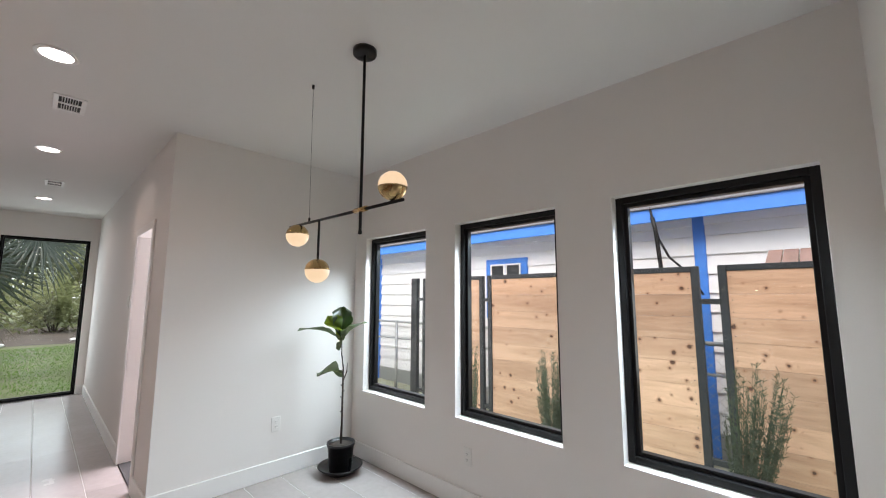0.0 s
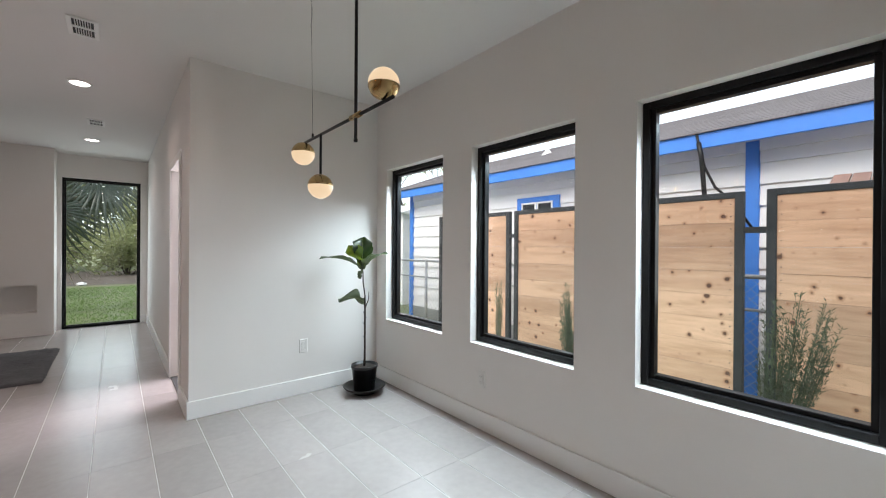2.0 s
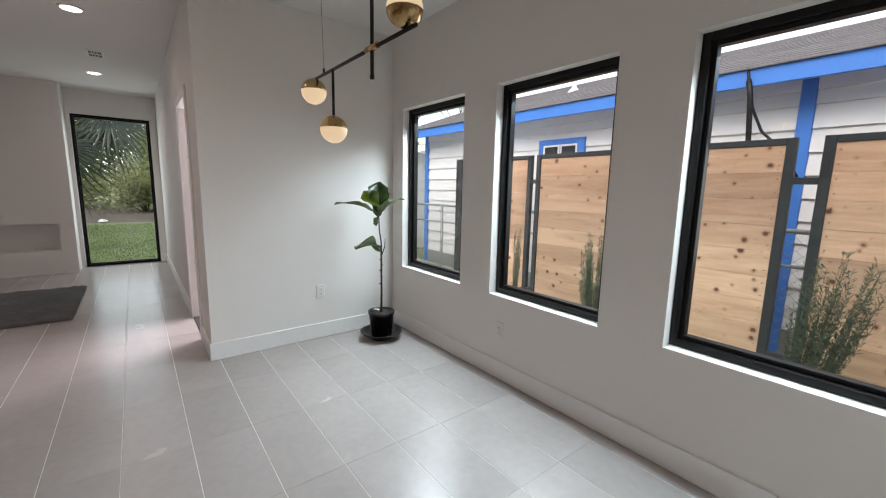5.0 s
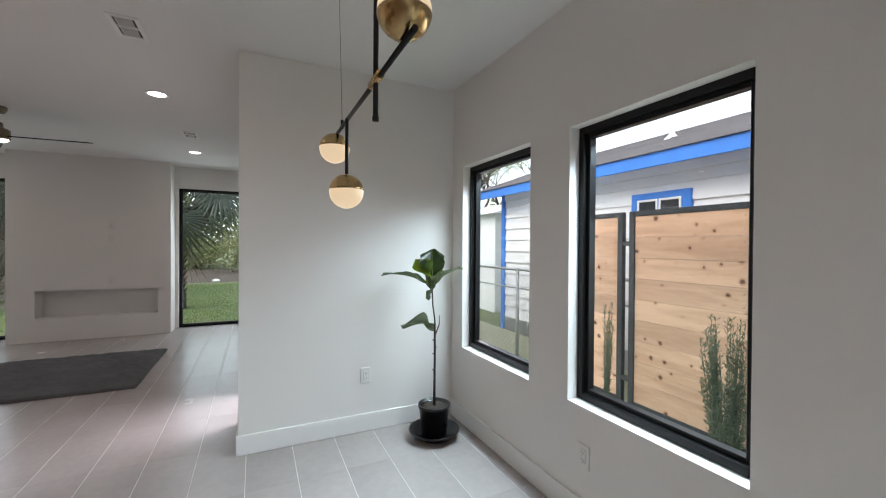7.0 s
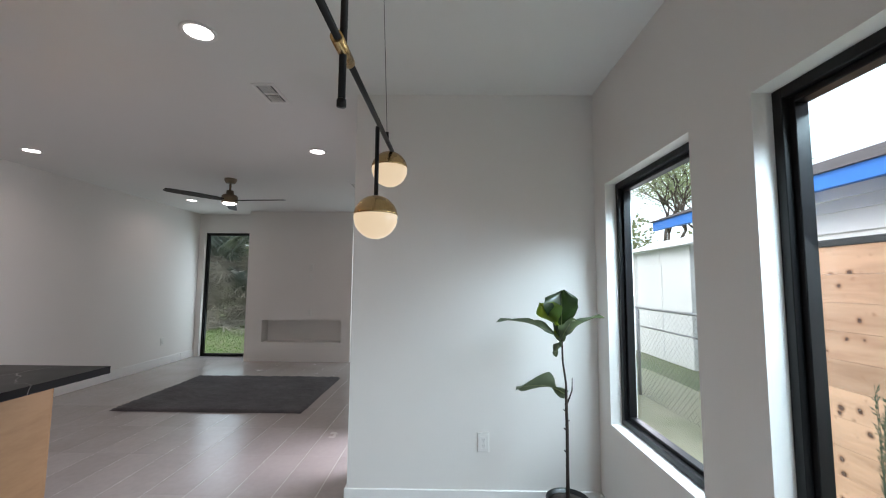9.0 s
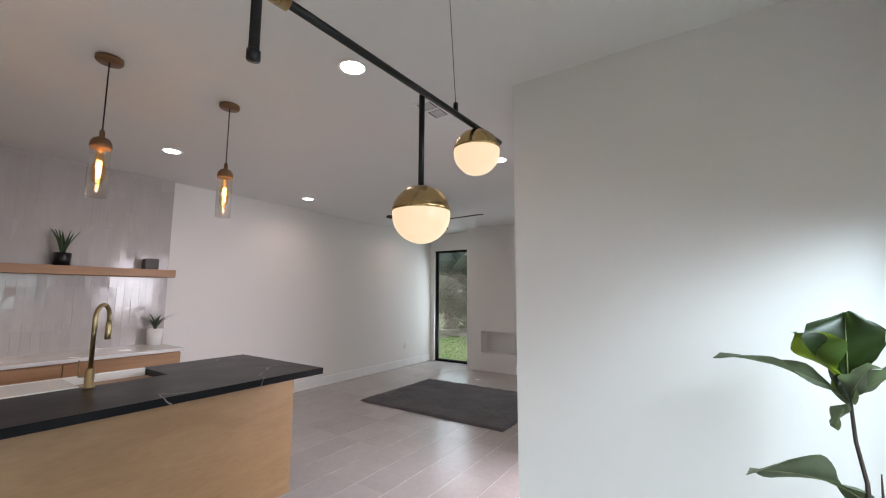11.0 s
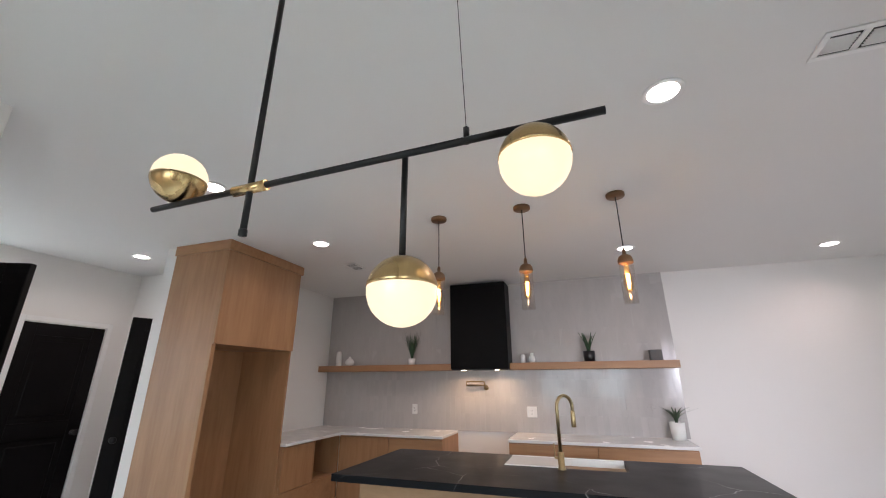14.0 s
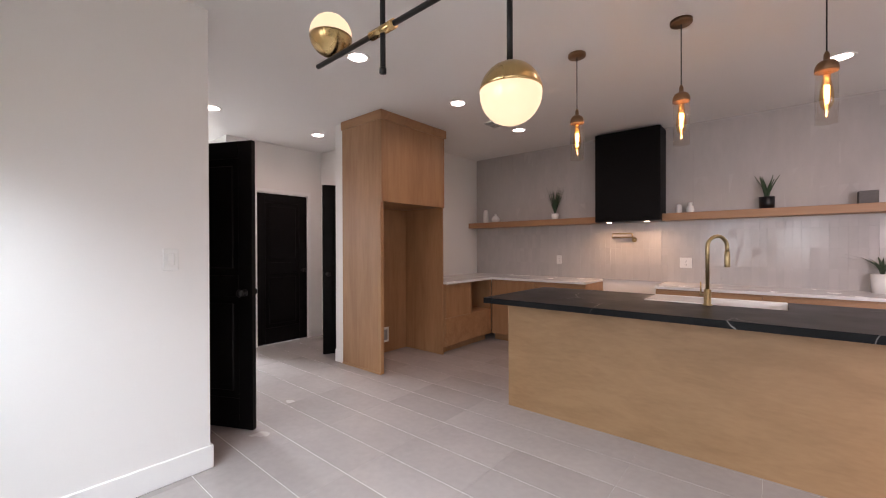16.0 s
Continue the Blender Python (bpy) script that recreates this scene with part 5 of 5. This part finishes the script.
def leafy_bush(x, y, r, h, n, seed, mat=None, name="bush", label="loose green bush in the garden", leaf=0.09):
    rnd = random.Random(seed)
    root = thing(name, (x, y, GROUND), label, "bush", "garden bushes")
    st, lf = bmesh.new(), bmesh.new()
    tips = []
    for i in range(16):
        a, u = rnd.uniform(0, 6.283), rnd.random() ** 0.5
        tip = Vector((math.cos(a) * r * u, math.sin(a) * r * u, h * rnd.uniform(0.5, 1.0) * (1 - 0.3 * u)))
        tube(st, [Vector((tip.x * 0.1, tip.y * 0.1, 0)), tip * 0.5 + Vector((0, 0, 0.1)), tip], [0.03, 0.018, 0.006], 5)
        tips.append(tip)
    for i in range(n):
        tip = rnd.choice(tips)
        p = tip * rnd.uniform(0.35, 1.05) + Vector((rnd.gauss(0, 0.16), rnd.gauss(0, 0.16), rnd.gauss(0, 0.14))) * r
        q = Vector((rnd.gauss(0, 1), rnd.gauss(0, 1), rnd.gauss(0, 0.7))).normalized() * leaf * rnd.uniform(0.6, 1.3)
        s = q.orthogonal().normalized() * leaf * 0.28
        lf.faces.new([lf.verts.new(c) for c in (p, p + q * 0.5 + s, p + q, p + q * 0.5 - s)])
    part("stems", st, BARK, root)
    part("foliage", lf, mat or BUSH, root)


for i in range(11):
    leafy_bush(-26.5 - (i % 3) * 2.2, -19 + i * 3.5, 2.2, 2.0 + (i % 4) * 0.5, 2600, 20 + i, leaf=0.22)
for i in range(10):
    leafy_bush(-31 - (i % 3) * 3, -26 + i * 5.5, 4.0, 6.5 + (i % 3) * 1.2, 2600, 60 + i, name="far_tree", label="distant green tree crowns", leaf=0.45)


def tree(x, y, height, seed):
    rnd = random.Random(seed)
    root = thing("shade_tree", (x, y, GROUND), "open-crowned shade tree with thin pale leaves", "tree")
    st, lf = bmesh.new(), bmesh.new()

    def grow(p, d, ln, r, depth):
        q = p + d * ln
        mid = p.lerp(q, 0.5) + Vector((rnd.gauss(0, 0.05), rnd.gauss(0, 0.05), 0.02)) * ln
        tube(st, [p, mid, q], [r, r * 0.85, r * 0.65], 6)
        if depth == 0:
            for k in range(60):
                c = q + Vector((rnd.gauss(0, 0.34), rnd.gauss(0, 0.34), rnd.gauss(0, 0.26)))
                v = Vector((rnd.gauss(0, 1), rnd.gauss(0, 1), rnd.gauss(0, 0.6))).normalized() * 0.1
                s = v.orthogonal().normalized() * 0.022
                lf.faces.new([lf.verts.new(e) for e in (c, c + v * 0.5 + s, c + v, c + v * 0.5 - s)])
            return
        for k in range(3):
            nd = (d + Vector((rnd.gauss(0, 0.45), rnd.gauss(0, 0.45), rnd.uniform(-0.1, 0.35)))).normalized()
            grow(q, nd, ln * rnd.uniform(0.62, 0.8), r * 0.6, depth - 1)

    grow(Vector((0, 0, 0)), Vector((0.05, 0, 1)), height * 0.3, 0.12, 4)
    part("trunk", st, BARK, root)
    part("crown", lf, TREE_LEAF, root)


tree(-16.5, 10.5, 7.5, 3)
tree(-18.8, 14.5, 8.0, 8)

sh = thing("garden_shed", (-10.7, 8.2, GROUND), "white panelled garden shed behind the fence", "shed")
part("wall", block(-1.7, 1.5, -1.1, 1.4, 0, 2.35, 0.01), SHED, sh)
bm = bmesh.new()
v = [bm.verts.new(c) for c in ((-1.85, -1.3, 2.33), (1.65, -1.3, 2.33), (1.65, 1.6, 2.33), (-1.85, 1.6, 2.33), (-1.85, 0.15, 2.75), (1.65, 0.15, 2.75))]
for q in ((0, 1, 5, 4), (2, 3, 4, 5), (0, 4, 3), (1, 2, 5), (0, 3, 2, 1)):
    bm.faces.new([v[i] for i in q])
part("roof", bm, SHED, sh)
for k in range(4):
    part("batten", block(-1.7 + 1.05 * k, -1.65 + 1.05 * k, -1.108, -1.1, 0.02, 2.32, 0.003), SHED, sh)
part("door", block(-0.2, 0.5, -1.112, -1.1, 0.1, 2.0, 0.004), SHED, sh)

# earth under the palms, litter and stones
bm = bmesh.new()
n = 40
ring = [bm.verts.new((-25.0 + 5.4 * math.cos(6.283 * i / n) * (1 + 0.08 * math.sin(5 * i)), -1.5 + 9 * math.sin(6.283 * i / n) * (1 + 0.06 * math.sin(3 * i)), GROUND + 0.006)) for i in range(n)]
bm.faces.new(ring)
structure("ground_earth_bed", bm, DRY_EARTH, "bare earth and leaf litter under the palms", "ground")
rnd = random.Random(5)
lit = thing("palm_litter", (-14.6, -3.6, GROUND), "pale dead palm fronds lying on the ground", "litter", kind="stuff")
bm = bmesh.new()
for i in range(60):
    fan_frond(bm, pose(rnd.uniform(-1.4, 1.2), rnd.uniform(-2.4, 2.6), rnd.uniform(0.05, 0.3), rnd.uniform(-15, 15), rnd.uniform(-15, 15), rnd.uniform(0, 360)), rnd.uniform(0.5, 0.9), 9, 0.15, rnd, 0.04)
for i in range(150):
    z = rnd.uniform(0.2, 2.3)
    fan_frond(bm, pose(rnd.uniform(-1.6, -0.1) - 0.2 * z, rnd.uniform(-3.0, 2.4), z, rnd.uniform(-60, 60), rnd.uniform(20, 100), rnd.uniform(0, 360)), rnd.uniform(0.5, 0.95), 13, 0.2, rnd, 0.034)
part("dead_fronds", bm, PALM_DEAD, lit)
for x, y, r in ((-20.2, 0.55, 0.16), (-21.3, 2.4, 0.12)):
    st = thing("garden_stone", (x, y, GROUND), "pale stone lying on the lawn edge", "stone")
    bm = bmesh.new()
    bmesh.ops.create_icosphere(bm, subdivisions=2, radius=r)
    for v in bm.verts:
        v.co = Vector((v.co.x * 1.5, v.co.y, v.co.z * 0.5 + r * 0.3)) + 0.15 * r * noise.noise_vector(v.co * 9)
    part("stone", bm, QUARTZ, st)

# lawn blades near the garden windows
bm = bmesh.new()
for i in range(42000):
    x, y = -9.7 - 9.5 * rnd.random() ** 1.1, rnd.uniform(-5.2, 3.2)
    h, a = rnd.uniform(0.015, 0.045), rnd.uniform(0, 6.283)
    w, lean = 0.006, rnd.uniform(-0.03, 0.03)
    p = Vector((x, y, GROUND))
    d = Vector((math.cos(a) * w, math.sin(a) * w, 0))
    bm.faces.new([bm.verts.new(c) for c in (p - d, p + d, p + Vector((lean, lean, h)))])
tagged(part("lawn_grass", bm, BLADE), "short green lawn grass", "grass", kind="stuff")


# ---- tiles, last ----
fl = bpy.data.objects["floor"]
TW, TH, GAP = 0.61, 0.2885, 0.0034
tile_mesh = to_mesh("floor_tile", block(0, TW - 0.001, 0, TH - GAP, -0.008, 0.0, 0.0005), FLOOR_TILE)
spare = []
count = 0
row0 = int((-2.4 - 2.532) / TH) - 1
for r in range(row0, 4):
    y = 2.532 + r * TH
    if y > 3.5 or y + TH < -2.25:
        continue
    off = 0.0
    c = int((-9.4 + 2.035) / TW) - 2
    while True:
        x = -2.035 + off + c * TW
        c += 1
        if x > 3.5:
            break
        if x + TW < -9.24:
            continue
        if count < 300 and -6.4 < x < 0.6 and (y > 0.55 or x < -4.0 or x > -1.7):
            ob = new("tile", tile_mesh)
            ob.location = (x, y, 0.0)
            ob.parent = fl
            count += 1
        else:
            spare.append((x, y))
bm = bmesh.new()
for x, y in spare:
    box(bm, x, x + TW - 0.001, y, y + TH - GAP, -0.008, 0.0)
tagged(part("far_tiles", bm, FLOOR_TILE, fl), kind="stuff")

# glazed wall tiles, upright, each a little out of true
ws = bpy.data.objects["wall_south"]
W2, H2 = 0.065, 0.20
glazed = to_mesh("wall_tile", block(0, W2 - 0.0009, 0, 0.010, 0, H2 - 0.0009, 0.0004), WALL_TILE)
rnd = random.Random(11)
structure("wall_tile_bed", block(-4.16, 0.406, -2.25, -2.2352, CT - 0.005, CEIL, 0), TILE_GROUT, "grout behind the glazed tiles", "wall")
rest = bmesh.new()
count = 0
for i in range(int(4.56 / W2) + 1):
    for k in range(int((CEIL - CT) / H2) + 1):
        x, z = -4.16 + i * W2, CT + k * H2
        if x + W2 > 0.408:
            continue
        if RX0 + 0.02 < x < RX1 - 0.08 and 1.65 < z < 2.45:
            continue
        tilt = (rnd.gauss(0, 0.24), 0, rnd.gauss(0, 0.6))
        h = min(H2, CEIL - z - 0.001)
        if h < 0.03:
            continue
        if count < 300 and z < 1.62 and x > -4.2 and h == H2:
            ob = new("tile", glazed)
            ob.matrix_basis = pose(x, -2.244, z, *tilt)
            ob.parent = ws
            count += 1
        else:
            m = pose(x, -2.244, z, *tilt)
            t0 = len(rest.verts)
            box(rest, 0, W2 - 0.0012, 0, 0.010, 0, h - 0.0012)
            rest.verts.ensure_lookup_table()
            for v in rest.verts[t0:]:
                v.co = m @ v.co
tagged(part("upper_tiles", rest, WALL_TILE, ws), kind="stuff")
